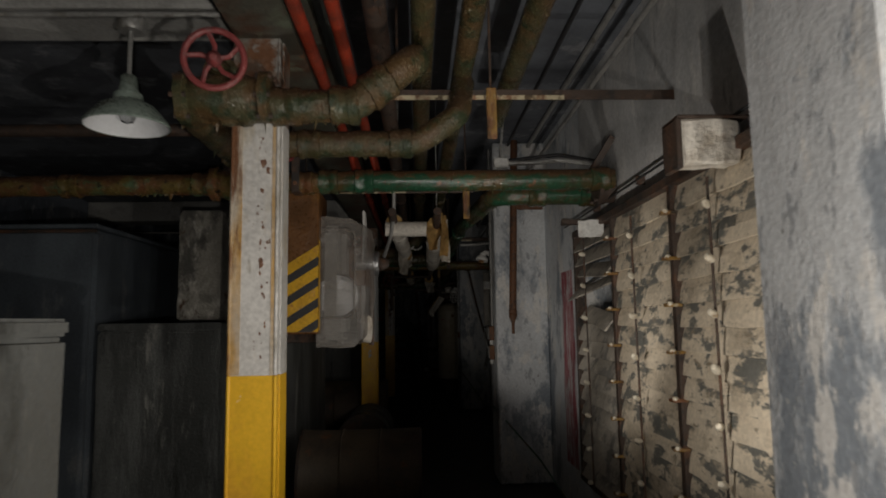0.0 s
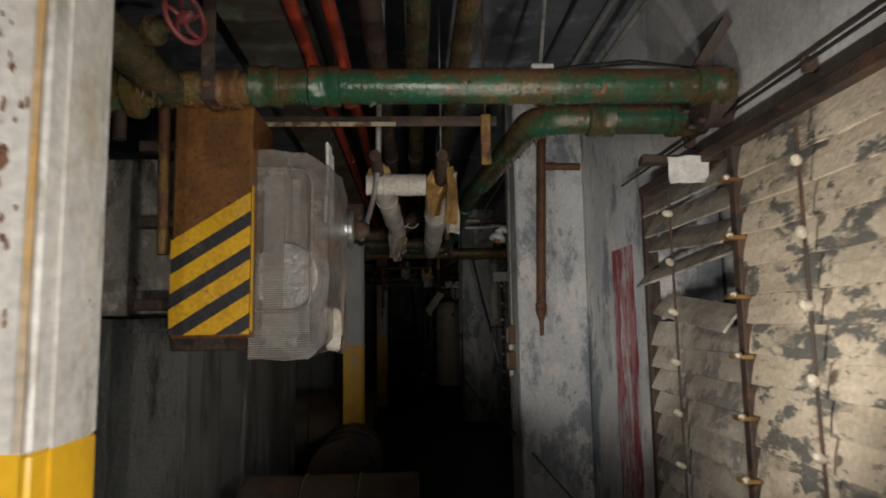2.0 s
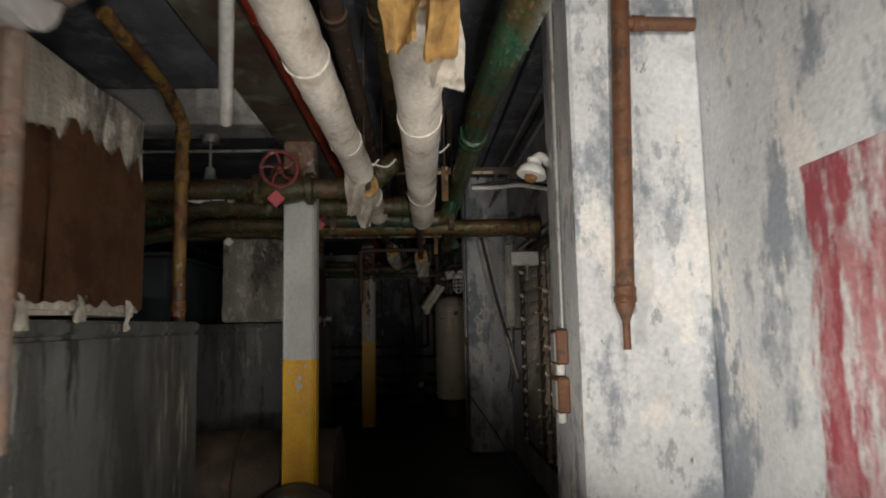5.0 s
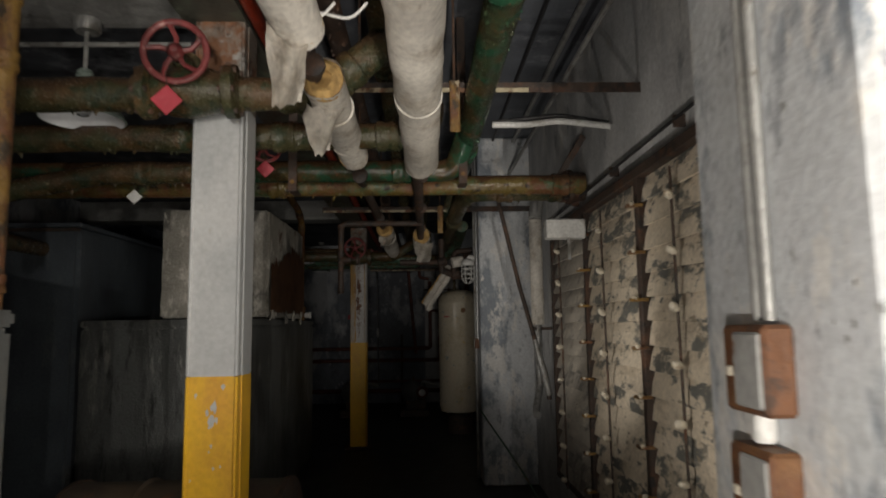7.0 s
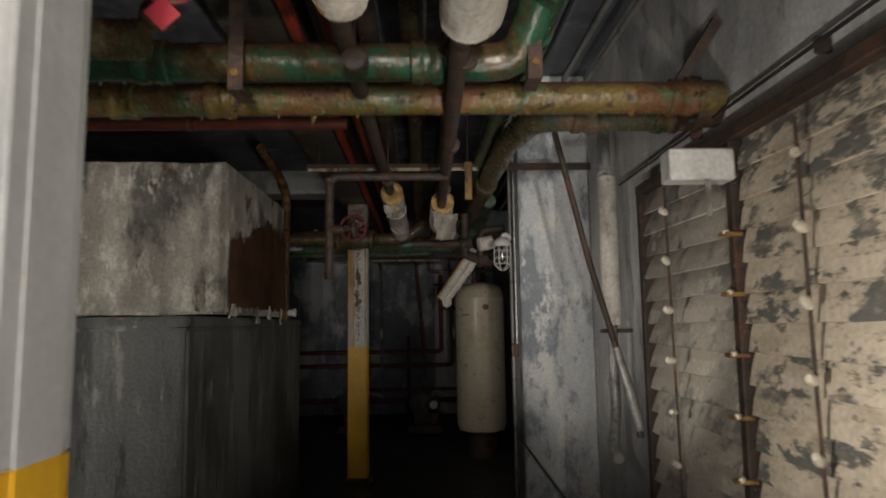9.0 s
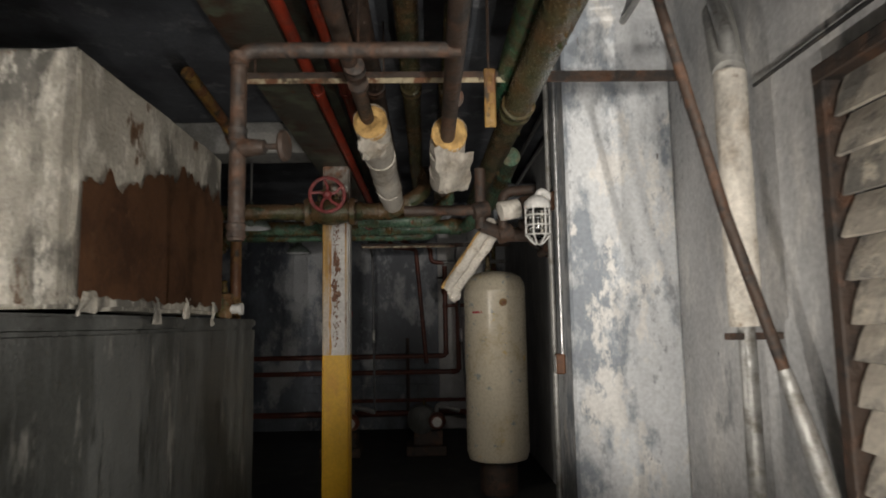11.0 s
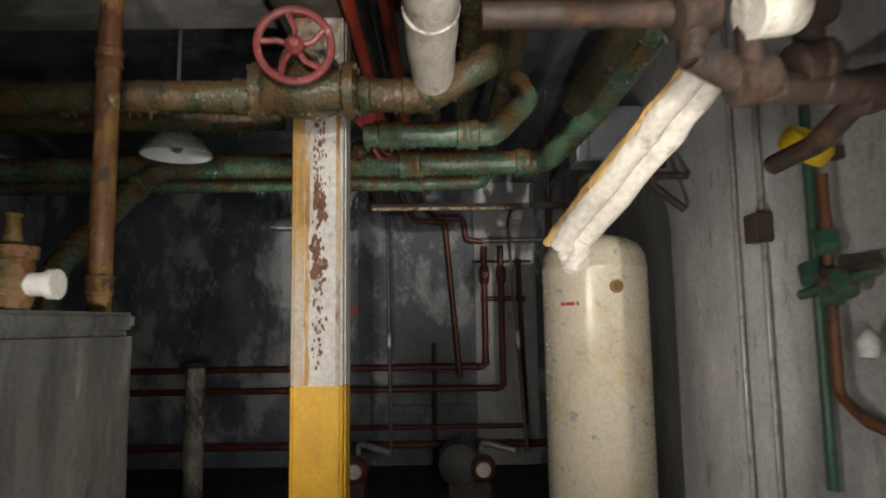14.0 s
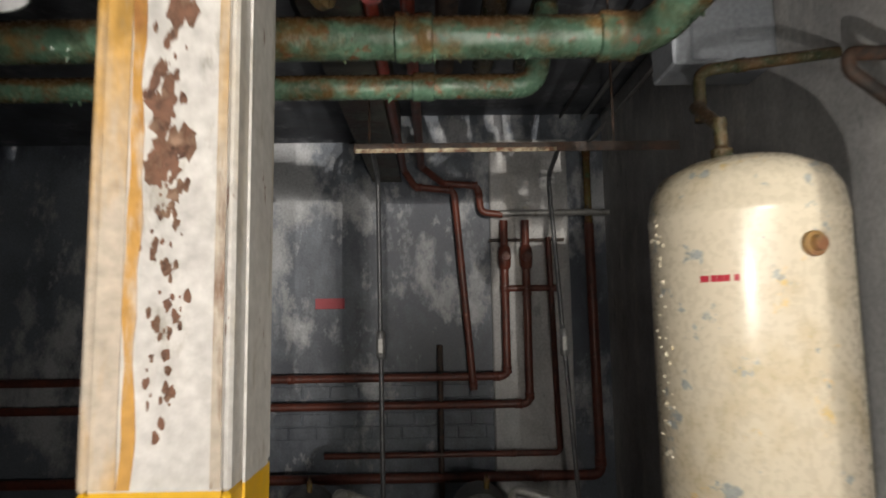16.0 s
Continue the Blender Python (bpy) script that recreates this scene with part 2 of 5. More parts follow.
grey_enclosure = material("blue_grey_enclosure_paint", (0.33, 0.36, 0.40), [((0.24, 0.26, 0.29), 6, 0.56, 0.06)], 0.5)
valve_green = material("green_valve_paint", (0.05, 0.13, 0.09), [((0.15, 0.1, 0.05), 10, 0.56, 0.05)], 0.4)
hat_yellow = material("bright_yellow_plastic", (0.75, 0.50, 0.02), [((0.6, 0.38, 0.03), 8, 0.6, 0.05)], 0.35)
glass = bpy.data.materials.new("lamp_glass")
glass.use_nodes = True
glass.node_tree.nodes["Principled BSDF"].inputs["Transmission Weight"].default_value = 1.0
glass.node_tree.nodes["Principled BSDF"].inputs["Roughness"].default_value = 0.12
glass.node_tree.nodes["Principled BSDF"].inputs["Base Color"].default_value = (0.8, 0.82, 0.82, 1)
film_m = material("dusty_plastic_film", (0.34, 0.31, 0.28), [((0.22, 0.20, 0.18), 5, 0.52, 0.07), ((0.5, 0.48, 0.46), 9, 0.6, 0.05)], 0.4)
film_m.node_tree.nodes["Principled BSDF"].inputs["Alpha"].default_value = 0.5


# ---- helpers for meshes
def mesh_of(name, bm, mat, smooth=False):
    me = bpy.data.meshes.new(name)
    bmesh.ops.recalc_face_normals(bm, faces=bm.faces)
    if smooth:
        for f in bm.faces:
            f.smooth = True
        for e in bm.edges:
            if len(e.link_faces) == 2 and e.calc_face_angle(0) > 0.7:
                e.smooth = False
    bm.to_mesh(me)
    bm.free()
    me.materials.append(mat)
    return me


def part(name, bm, mat, parent=None, label="", smooth=False):
    ob = new(name, mesh_of(name, bm, mat, smooth))
    ob.parent = parent
    if label:
        tagged(ob, label)
    return ob


def thing(name, bm, mat, label, category, group="", smooth=False, kind=""):
    return tagged(part(name, bm, mat, None, "", smooth), label, category, group, kind)


def holder(name, at, label, category, group=""):
    ob = new(name)
    ob.location = at
    ob.empty_display_size = 0.05
    return tagged(ob, label, category, group)


def under(ob, parent):
    """Parent without moving."""
    ob.parent = parent
    ob.matrix_parent_inverse = Matrix.Translation(-parent.location)
    return ob


def box(x0, x1, y0, y1, z0, z1, bevel=0.0, bm=None, seg=1):
    bm = bm or bmesh.new()
    c = Matrix.Translation(((x0 + x1) / 2, (y0 + y1) / 2, (z0 + z1) / 2)) @ Matrix.Diagonal((abs(x1 - x0), abs(y1 - y0), abs(z1 - z0), 1))
    v = bmesh.ops.create_cube(bm, size=1, matrix=c)["verts"]
    if bevel:
        es = list({e for q in v for e in q.link_edges})
        bmesh.ops.bevel(bm, geom=es, offset=bevel, segments=seg, affect="EDGES")
    return bm


def wobble(bm, amount, scale=6.0, cuts=0):
    """Uneven, worn faces."""
    if cuts:
        bmesh.ops.subdivide_edges(bm, edges=bm.edges[:], cuts=cuts, use_grid_fill=True)
    for v in bm.verts:
        v.co += noise.noise_vector(v.co * scale) * amount
    return bm


def rounded(pts, r):
    """The polyline with its corners turned into arcs of radius r."""
    pts = [Vector(p) for p in pts]
    out = [pts[0]]
    for a, b, c in zip(pts, pts[1:], pts[2:]):
        u, w = (a - b).normalized(), (c - b).normalized()
        ang = u.angle(w)
        if ang > 3.1:
            continue
        d = min(r / math.tan(ang / 2), (a - b).length * 0.48, (c - b).length * 0.48)
        p, q = b + u * d, b + w * d
        for k in range(7):
            s = k / 6
            out.append(p * (1 - s) ** 2 + b * 2 * s * (1 - s) + q * s * s)
    out.append(pts[-1])
    return out


def sweep(bm, pts, r, seg=16, caps=True, radii=None):
    pts = [Vector(p) for p in pts]
    up = None
    rings = []
    for i, p in enumerate(pts):
        d = (pts[min(i + 1, len(pts) - 1)] - pts[max(i - 1, 0)]).normalized()
        if up is None:
            up = d.orthogonal().normalized()
        up = (up - d * up.dot(d)).normalized()
        side = d.cross(up)
        rad = radii[i] if radii else r
        rings.append([bm.verts.new(p + (up * math.cos(a) + side * math.sin(a)) * rad) for a in [2 * math.pi * k / seg for k in range(seg)]])
    for a, b in zip(rings, rings[1:]):
        for k in range(seg):
            bm.faces.new((a[k], a[(k + 1) % seg], b[(k + 1) % seg], b[k]))
    if caps:
        bm.faces.new(rings[0])
        bm.faces.new(rings[-1])
    return bm


def lathe(bm, profile, origin, axis=(0, 0, 1), seg=24, caps=True):
    """profile: (radius, height) along the axis."""
    q = Vector(axis).to_track_quat("Z", "Y").to_matrix()
    rings = []
    for rad, h in profile:
        rings.append([bm.verts.new(Vector(origin) + q @ Vector((rad * math.cos(a), rad * math.sin(a), h))) for a in [2 * math.pi * k / seg for k in range(seg)]])
    for a, b in zip(rings, rings[1:]):
        for k in range(seg):
            bm.faces.new((a[k], a[(k + 1) % seg], b[(k + 1) % seg], b[k]))
    if caps and profile[0][0] > 1e-4:
        bm.faces.new(rings[0])
    if caps and profile[-1][0] > 1e-4:
        bm.faces.new(rings[-1])
    bmesh.ops.remove_doubles(bm, verts=bm.verts, dist=1e-5)
    return bm


def split(pts, step=0.25):
    out = [Vector(pts[0])]
    for a, b in zip(pts, pts[1:]):
        a, b = Vector(a), Vector(b)
        n = max(1, int((b - a).length / step))
        out += [a.lerp(b, k / n) for k in range(1, n + 1)]
    return out


def flakes(path, r, per_metre, seed):
    """Scales and short drips of rust round the lower half of a pipe."""
    rnd = random.Random(seed)
    bm = bmesh.new()
    for a, b in zip(path, path[1:]):
        a, b = Vector(a), Vector(b)
        d = b - a
        if d.length < 1e-4:
            continue
        u = d.normalized()
        side = u.cross(Vector((0, 0, 1)))
        if side.length < 0.2:
            continue
        side.normalize()
        want = d.length * per_metre * 0.5
        for _ in range(int(want + rnd.random())):
            p = a + d * rnd.random()
            if p.x < -1.6 or noise.noise(p * 5.0) < -0.12:
                continue
            ang = rnd.gauss(-1.57, 0.9)
            out = side * math.cos(ang) + Vector((0, 0, 1)) * math.sin(ang)
            w, h = rnd.uniform(0.003, 0.011), rnd.uniform(0.004, 0.016) * (2.2 if rnd.random() < 0.12 and ang < -0.8 and ang > -2.3 else 1)
            c = p + out * (r - 0.002)
            t2 = out.cross(u)
            tip = bm.verts.new(c + out * h * 0.6 + Vector((0, 0, -h * 0.7)) + u * rnd.uniform(-w, w))
            ring = [bm.verts.new(c + u * w * math.cos(q) * rnd.uniform(0.7, 1.6) + t2 * w * math.sin(q)) for q in (0, 1.57, 3.14, 4.71)]
            for k in range(4):
                bm.faces.new((ring[k], ring[(k + 1) % 4], tip))
    return bm


def pipe(pts, r, mat, label, joints=(), name="pipe", bend=None, group="", rough=0.0):
    """A pipe along points; joints: indices of segments and fractions at which a coupling sits."""
    path = rounded(pts, bend if bend is not None else r * 2.2)
    if rough:
        path = split(path, 0.06)
        bm = sweep(bmesh.new(), path, r)
        for v in bm.verts:
            v.co += noise.noise_vector(v.co * 14) * rough + noise.noise_vector(v.co * 47) * rough * 0.7
    else:
        bm = sweep(bmesh.new(), path, r)
    ob = thing(name, bm, mat, label, "pipe", group, True)
    if r > 0.04 and group in ("cross pipes", "ceiling pipes"):
        tagged(part("crust", flakes(path, r, 150 if rough else 60, len(label) + int(100 * r)), mat, ob, "flaking rust scale and drips"), kind="stuff")
    for i, f in joints:
        a, b = Vector(pts[i]), Vector(pts[i + 1])
        p, d = a.lerp(b, f), (b - a).normalized()
        cb = lathe(bmesh.new(), [(r * 1.02, -r * 0.9), (r * 1.17, -r * 0.8), (r * 1.17, -r * 0.3), (r * 1.1, -r * 0.2), (r * 1.1, r * 0.2), (r * 1.17, r * 0.3), (r * 1.17, r * 0.8), (r * 1.02, r * 0.9)], p, d, 16)
        wobble(cb, r * 0.09, 40)
        part("coupling", cb, mat, ob, "", True)
    return ob


def hit_wheel(at, axis, r, name="valve"):
    """Gate valve with a spoked handwheel at `at`, facing axis."""
    axis = Vector(axis).normalized()
    h = holder(name, at, "old gate valve with a faded red iron handwheel", "valve", "gate valves")
    q = axis.to_track_quat("Z", "Y").to_matrix().to_4x4()
    ring = sweep(bmesh.new(), [q @ Vector((r * math.cos(a), r * math.sin(a), 0.0)) for a in [2 * math.pi * k / 32 for k in range(33)]], r * 0.115, 8, False)
    part("handwheel", ring, wheel_red, h, "", True)
    for k in range(5):
        a = 2 * math.pi * k / 5 + 0.3
        part("spoke", sweep(bmesh.new(), [q @ Vector((0, 0, -0.006)), q @ Vector((r * 0.5 * math.cos(a), r * 0.5 * math.sin(a), -0.012)), q @ Vector((r * math.cos(a + 0.25), r * math.sin(a + 0.25), 0))], r * 0.09, 6), wheel_red, h, "", True)
    part("hub", lathe(bmesh.new(), [(r * 0.25, -0.02), (r * 0.27, 0.01), (r * 0.12, 0.03), (0.0, 0.032)], (0, 0, 0), axis, 12), wheel_red, h, "", True)
    part("stem", lathe(bmesh.new(), [(0.014, -r * 1.1), (0.014, 0.0)], (0, 0, 0), axis, 10), rust, h, "", True)
    if r > 0.09:
        body = lathe(bmesh.new(), [(0.062, -0.16), (0.09, -0.155), (0.09, -0.125), (0.066, -0.115), (0.082, -0.05), (0.086, 0.0), (0.082, 0.05), (0.066, 0.115), (0.09, 0.125), (0.09, 0.155), (0.062, 0.16)], (0, r * 1.5, -0.08), (1, 0, 0), 20)
        vbody = part("body", wobble(body, 0.006, 30), olive, h, "", True)
        for k in range(6):
            for sx in (-0.14, 0.14):
                q2 = math.pi * k / 3 + 0.2
                part("bolt", lathe(bmesh.new(), [(0.0, -0.026), (0.010, -0.026), (0.010, 0.026), (0.0, 0.026)], (sx, r * 1.5 + 0.078 * math.cos(q2), -0.08 + 0.078 * math.sin(q2)), (1, 0, 0), 6), rust, vbody)
    part("bonnet", wobble(lathe(bmesh.new(), [(r * 0.62, -r * 1.9), (r * 0.62, -r * 1.6), (r * 0.42, -r * 1.55), (r * 0.3, -r * 1.1), (r * 0.2, -r * 0.8), (0.0, -r * 0.78)], (0, 0, 0), axis, 18), 0.004, 30), olive, h, "", True)
    return h


# ---- large structure
def structure(name, bm, mat, label, category):
    return thing(name, bm, mat, label, category, kind="structure")


CEIL = 2.95
structure("floor", box(-3.8, 1.7, -3, 16.8, -0.2, 0), floor_m, "dark wet concrete basement floor with dirt", "floor")
structure("ceiling", box(-3.8, 1.7, -3, 16.8, CEIL, CEIL + 0.2), ceiling_m, "blue-grey stained concrete slab ceiling", "ceiling")
structure("wall_west", box(-3.8, -3.6, -3, 16.8, 0, CEIL), plaster_blue, "dark blue-grey damp plaster wall", "wall")
structure("wall_south", box(-3.6, 1.7, -3, -2.8, 0, CEIL), plaster_blue, "dark blue-grey plaster wall", "wall")
structure("wall_north", box(-3.6, 1.7, 16.5, 16.8, 0, CEIL), plaster_blue, "blue-grey end wall with flaking pale plaster", "wall")
WALL = 1.14
WIN = [(1.85, 4.42), (6.73, 9.42)]
ZB, ZT = 0.32, 1.97
bm = bmesh.new()
edges = [-2.8, WIN[0][0], WIN[0][1], WIN[1][0], WIN[1][1], 16.5]
for a, b in ((0, 1), (4, 5)):
    box(WALL, WALL + 0.3, edges[a], edges[b], 0, CEIL, bm=bm)
for a, b in WIN:
    box(WALL, WALL + 0.3, a, b, 0, ZB, bm=bm)
    box(WALL, WALL + 0.3, a, b, ZT, CEIL, bm=bm)
structure("wall_east", bm, plaster_grey, "grey plaster wall, stained and patched, with louvred openings", "wall")
structure("wall_east_pier", box(WALL, WALL + 0.3, edges[2], edges[3], 0, CEIL), plaster, "plaster wall between louvred openings, white paint flaking to grey", "wall")
structure("wall_backing", box(WALL + 0.32, WALL + 0.4, 1.5, 9.8, 0, CEIL), plaster_grey, "plain plaster wall behind the louvred openings", "wall")
for x0, y0, y1 in ((0.81, 1.05, 1.52), (0.68, 5.66, 6.12), (0.68, 10.53, 10.86)):
    bm = box(x0, WALL - 0.002, y0, y1, 0, CEIL, 0.012)
    structure("pilaster", wobble(bm, 0.004, 5, 3), plaster, "concrete pilaster with flaking white and blue-grey paint", "pilaster")
for y0 in (2.3, 7.2, 12.25):
    structure("beam", box(-3.6, -0.68, y0, y0 + 0.3, 2.52, 2.738, 0.01), beam_white, "whitewashed concrete ceiling beam with rusty lower edge", "beam")
structure("ceiling_west", box(-3.6, -0.662, -2.8, 16.5, 2.74, CEIL - 0.002), ceiling_m, "lower blue-grey concrete ceiling beside the girder", "ceiling")
girder = structure("girder", box(-0.565, -0.535, -2.8, 16.5, 2.44, 2.74), girder_m, "grimy dark green steel girder under the ceiling", "girder")
part("lower_flange", box(-0.66, -0.44, -2.8, 16.5, 2.421, 2.4395), girder_m, girder)
part("upper_flange", box(-0.66, -0.44, -2.8, 16.5, 2.7405, CEIL - 0.001), girder_m, girder)


structure("wall_north_pier", wobble(box(0.24, 0.84, 16.43, 16.499, 0, 2.73, 0.01), 0.004, 4, 3), plaster_grey, "pale greenish-grey plastered pier on the end wall", "wall")


# ---- columns
def chips(d, lo, hi, seed, at, spread, count):
    """Ragged flat flakes where the paint has come off down to rust."""
    rnd = random.Random(seed)
    bm = bmesh.new()
    for _ in range(count):
        z = rnd.uniform(lo, hi)
        cx = at + 0.012 * noise.noise(Vector((z * 9, seed, 0))) + rnd.gauss(0, spread)
        w = rnd.uniform(0.002, 0.008) * (1.5 if noise.noise(Vector((z * 6, seed, 4))) > 0.1 else 0.7)
        n = 9
        vs = [bm.verts.new((cx + w * rnd.uniform(0.5, 1.3) * math.cos(2 * math.pi * k / n), -d - 0.0004 - rnd.random() * 0.0004, z + 1.8 * w * rnd.uniform(0.5, 1.4) * math.sin(2 * math.pi * k / n))) for k in range(n)]
        bm.faces.new(vs)
    return bm


def column(x, y, paint, split_z, chipped=0):
    c = holder("column", (x, y, 0), "steel column painted white above and safety yellow below" if paint is clean_post else "steel column painted white above and yellow below, chipped to rust", "column", "steel columns")
    w, d, top_z = 0.087, 0.085, 2.11
    levels = (("lower_paint", 0.0, split_z, yellow, yellow), ("upper_paint", split_z, top_z, paint, post_edge if paint is white_post else paint), ("bare_head", top_z, 2.42, head_m, head_m))
    for name, z0, z1, m, edge in levels:
        part(name, box(-w + 0.012, w - 0.012, -d, d, z0, z1), m, c, "grimy rusty unpainted head" if name == "bare_head" else "")
        for sx in (-1, 1):
            part("flange", box(sx * w - 0.012 * (sx > 0), sx * w + 0.012 * (sx < 0), -d - 0.006, d + 0.004, z0, z1, 0.004), edge if sx < 0 else m, c)
            part("side_web", box(sx * (w + 0.0005), sx * (w + 0.004), -d * 0.55, d * 0.7, z0, z1), edge if sx < 0 else m, c)
    if paint is white_post:
        for sx, wd in ((-1, 0.03), (1, 0.012)):
            x0 = sx * (w - 0.013)
            bm = box(min(x0, x0 - sx * wd), max(x0, x0 - sx * wd), -d - 0.0025, -d + 0.001, split_z + 0.002, top_z - 0.01)
            part("rust_streak", wobble(bm, 0.0006, 20), post_edge, c, "ochre rust streak along the edge")
    if chipped > 100:
        bm = box(-0.043, -0.027, -d - 0.0016, -d + 0.001, split_z + 0.002, top_z - 0.1)
        bmesh.ops.subdivide_edges(bm, edges=[e for e in bm.edges if abs(e.verts[0].co.z - e.verts[1].co.z) > 0.3], cuts=30)
        for v in bm.verts:
            v.co.x += 0.008 * noise.noise(Vector((v.co.z * 12, v.co.x * 40, 2)))
        part("rust_stain", bm, stain_m, c, "orange rust stain run down the paint")
    if chipped:
        tagged(part("rust_chips", chips(d, split_z + 0.05, top_z - 0.02, int(10 * y), 0.004 if chipped > 100 else 0.03, 0.011, chipped), chip_m, c, "rust showing where paint has flaked"), kind="stuff")
    else:
        tagged(part("paint_chips", chips(d, split_z - 0.35, split_z - 0.02, 5, 0.0, 0.03, 14), clean_post, c, "pale chips in the yellow paint"), kind="stuff")
    part("base_plate", box(-0.14, 0.14, -0.14, 0.14, 0.001, 0.03, 0.004), rust, c)
    return c


stain_m = material("orange_rust_stain", (0.50, 0.27, 0.06), [((0.58, 0.50, 0.40), 14, 0.56, 0.05), ((0.34, 0.15, 0.04), 9, 0.58, 0.05)], 0.5, streak=0.3, bump=0.1)
chip_m = material("flaked_brown_rust", (0.19, 0.095, 0.06), [((0.30, 0.19, 0.13), 30, 0.55, 0.06), ((0.10, 0.05, 0.035), 50, 0.58, 0.05)], 0.8, bump=0.8)
head_m = material("grimy_column_head", (0.20, 0.18, 0.155), [(RUST, 6, 0.50, 0.05), ((0.33, 0.32, 0.30), 9, 0.57, 0.03), (DARKRUST, 16, 0.57, 0.04)], 0.6, bump=0.8)
column(-0.583, 2.43, white_post, 1.187, 28)
column(-0.529, 7.31, clean_post, 1.168)
column(-0.518, 12.34, white_post, 1.145, 230)


# ---- louvred windows
def slat_mesh(mat, seed):
    rnd = random.Random(seed)
    bm = bmesh.new()
    n, h = 8, 0.112
    prof = [(0.0, 0.0), (-0.004, h * 0.5), (0.0, h), (0.010, h), (0.006, h * 0.5), (0.010, 0.0)]
    rows = []
    for k in range(n + 1):
        y = -0.405 + 0.81 * k / n
        dz = 0.004 * noise.noise(Vector((y * 6, seed * 3.1, 0)))
        dx = 0.003 * noise.noise(Vector((y * 9, seed * 5.3, 4)))
        rows.append([bm.verts.new((x + dx, y, z - h / 2 + dz * (1 if z < h / 2 else 0.3))) for x, z in prof])
    for a, b in zip(rows, rows[1:]):
        for k in range(6):
            bm.faces.new((a[k], a[(k + 1) % 6], b[(k + 1) % 6], b[k]))
    bm.faces.new(rows[0])
    bm.faces.new(rows[-1])
    return mesh_of("slat", bm, mat)


SLATS = [slat_mesh(slat_m, i) for i in range(5)]
SLATS_GREY = [slat_mesh(slat_grey, 10 + i) for i in range(4)]
KNOB = mesh_of("knob", lathe(bmesh.new(), [(0.0, -0.024), (0.010, -0.020), (0.0145, -0.008), (0.0145, 0.006), (0.010, 0.018), (0.0, 0.021)], (0, 0, 0), (-0.75, -0.55, 0.35), 12), knob_m, True)
CLIP = mesh_of("clip", box(-0.034, 0.03, -0.034, 0.014, -0.007, 0.007, 0.002), ochre)


def louvre(y0, y1, broken):
    rnd = random.Random(int(y0 * 10))
    w = holder("louvre_window", (1.1, (y0 + y1) / 2, ZB), "louvred opening with flaking cream slats, rusty bars and white knobs", "louvre window", "louvred openings")

    def place(name, mesh, m, rod=None):
        ob = new(name, mesh)
        ob.parent = rod or w
        ob.matrix_basis = m if rod else Matrix.Translation(-w.location) @ m
        return ob

    pan = (y1 - y0) / 3
    for k in range(4):
        y = y0 + k * pan
        bm = box(1.075, 1.135, y - 0.022, y + 0.022, ZB, ZT, 0.004)
        place("mullion", mesh_of("mullion", wobble(bm, 0.003, 9), rust), Matrix())
    for z0, z1 in ((ZB, ZB + 0.04), (ZT - 0.045, ZT)):
        place("rail", mesh_of("rail", box(1.07, 1.138, y0 - 0.02, y1 + 0.02, z0, z1, 0.004), rust), Matrix())
    pitch = 0.0975
    count = int((ZT - ZB - 0.08) / pitch)
    for k in range(3):
        yc = y0 + (k + 0.5) * pan
        far = k == 2
        for i in range(count):
            z = ZB + 0.09 + i * pitch
            tilt, roll = 13 + rnd.uniform(-2, 2), rnd.uniform(-0.9, 0.9)
            if far and broken:
                tilt = 26 + rnd.uniform(-8, 10)
                if i in (10, 12, 13):
                    roll, tilt = (7, -9, 5)[(10, 12, 13).index(i)], 40 + 6 * (i == 12)
                if i in (11,):
                    continue
            elif far:
                tilt = 20 + rnd.uniform(-5, 6)
                roll = rnd.uniform(-1.2, 1.2)
            sl = rnd.choice(SLATS_GREY if far else SLATS)
            place("slat", sl, pose(1.098, yc, z, roll, tilt, 0))
        rod_x = 1.052 if not far else 1.035
        bm = sweep(bmesh.new(), [(rod_x, yc - 0.02, ZB + 0.03), (rod_x + 0.004, yc + 0.006, 1.1), (rod_x - 0.003, yc, ZT - 0.1)], 0.0055, 8)
        rod = place("rod", mesh_of("rod", bm, rust, True), Matrix())
        for i in range(0, count, 2):
            z = ZB + 0.085 + i * pitch
            place("knob", KNOB, pose(rod_x - 0.018, yc - 0.014, z, 0, 0, 0) @ pose(0, 0, 0, rnd.uniform(-25, 25), rnd.uniform(-15, 15), rnd.uniform(-20, 20)) @ Matrix.Diagonal((1, 1, rnd.uniform(0.85, 1.2), 1)), rod)
            if k < 2:
                place("clip", CLIP, pose(1.068, y0 + (k + 1) * pan, z + 0.04, 0, 0, rnd.uniform(-10, 10)))
                place("knob", KNOB, pose(1.05, y0 + (k + 1) * pan - 0.022, z + 0.045, 30, 0, 10) @ Matrix.Diagonal((0.8, 0.8, 0.8, 1)))
    return w


louvre(*WIN[0], True)
louvre(*WIN[1], False)
for a, b in WIN:
    pipe([(1.1, a - 0.1, ZT + 0.09), (1.1, b + 0.35, ZT + 0.08)], 0.006, black_rubber, "thin black cable along the wall above the louvres", name="cable")
    for k in range(3):
        thing("cable_clip", box(1.095, WALL, a + 0.5 + 0.8 * k, a + 0.515 + 0.8 * k, ZT + 0.06, ZT + 0.105, 0.002), rust, "rusty bracket holding a cable on the wall", "bracket", "cable brackets")

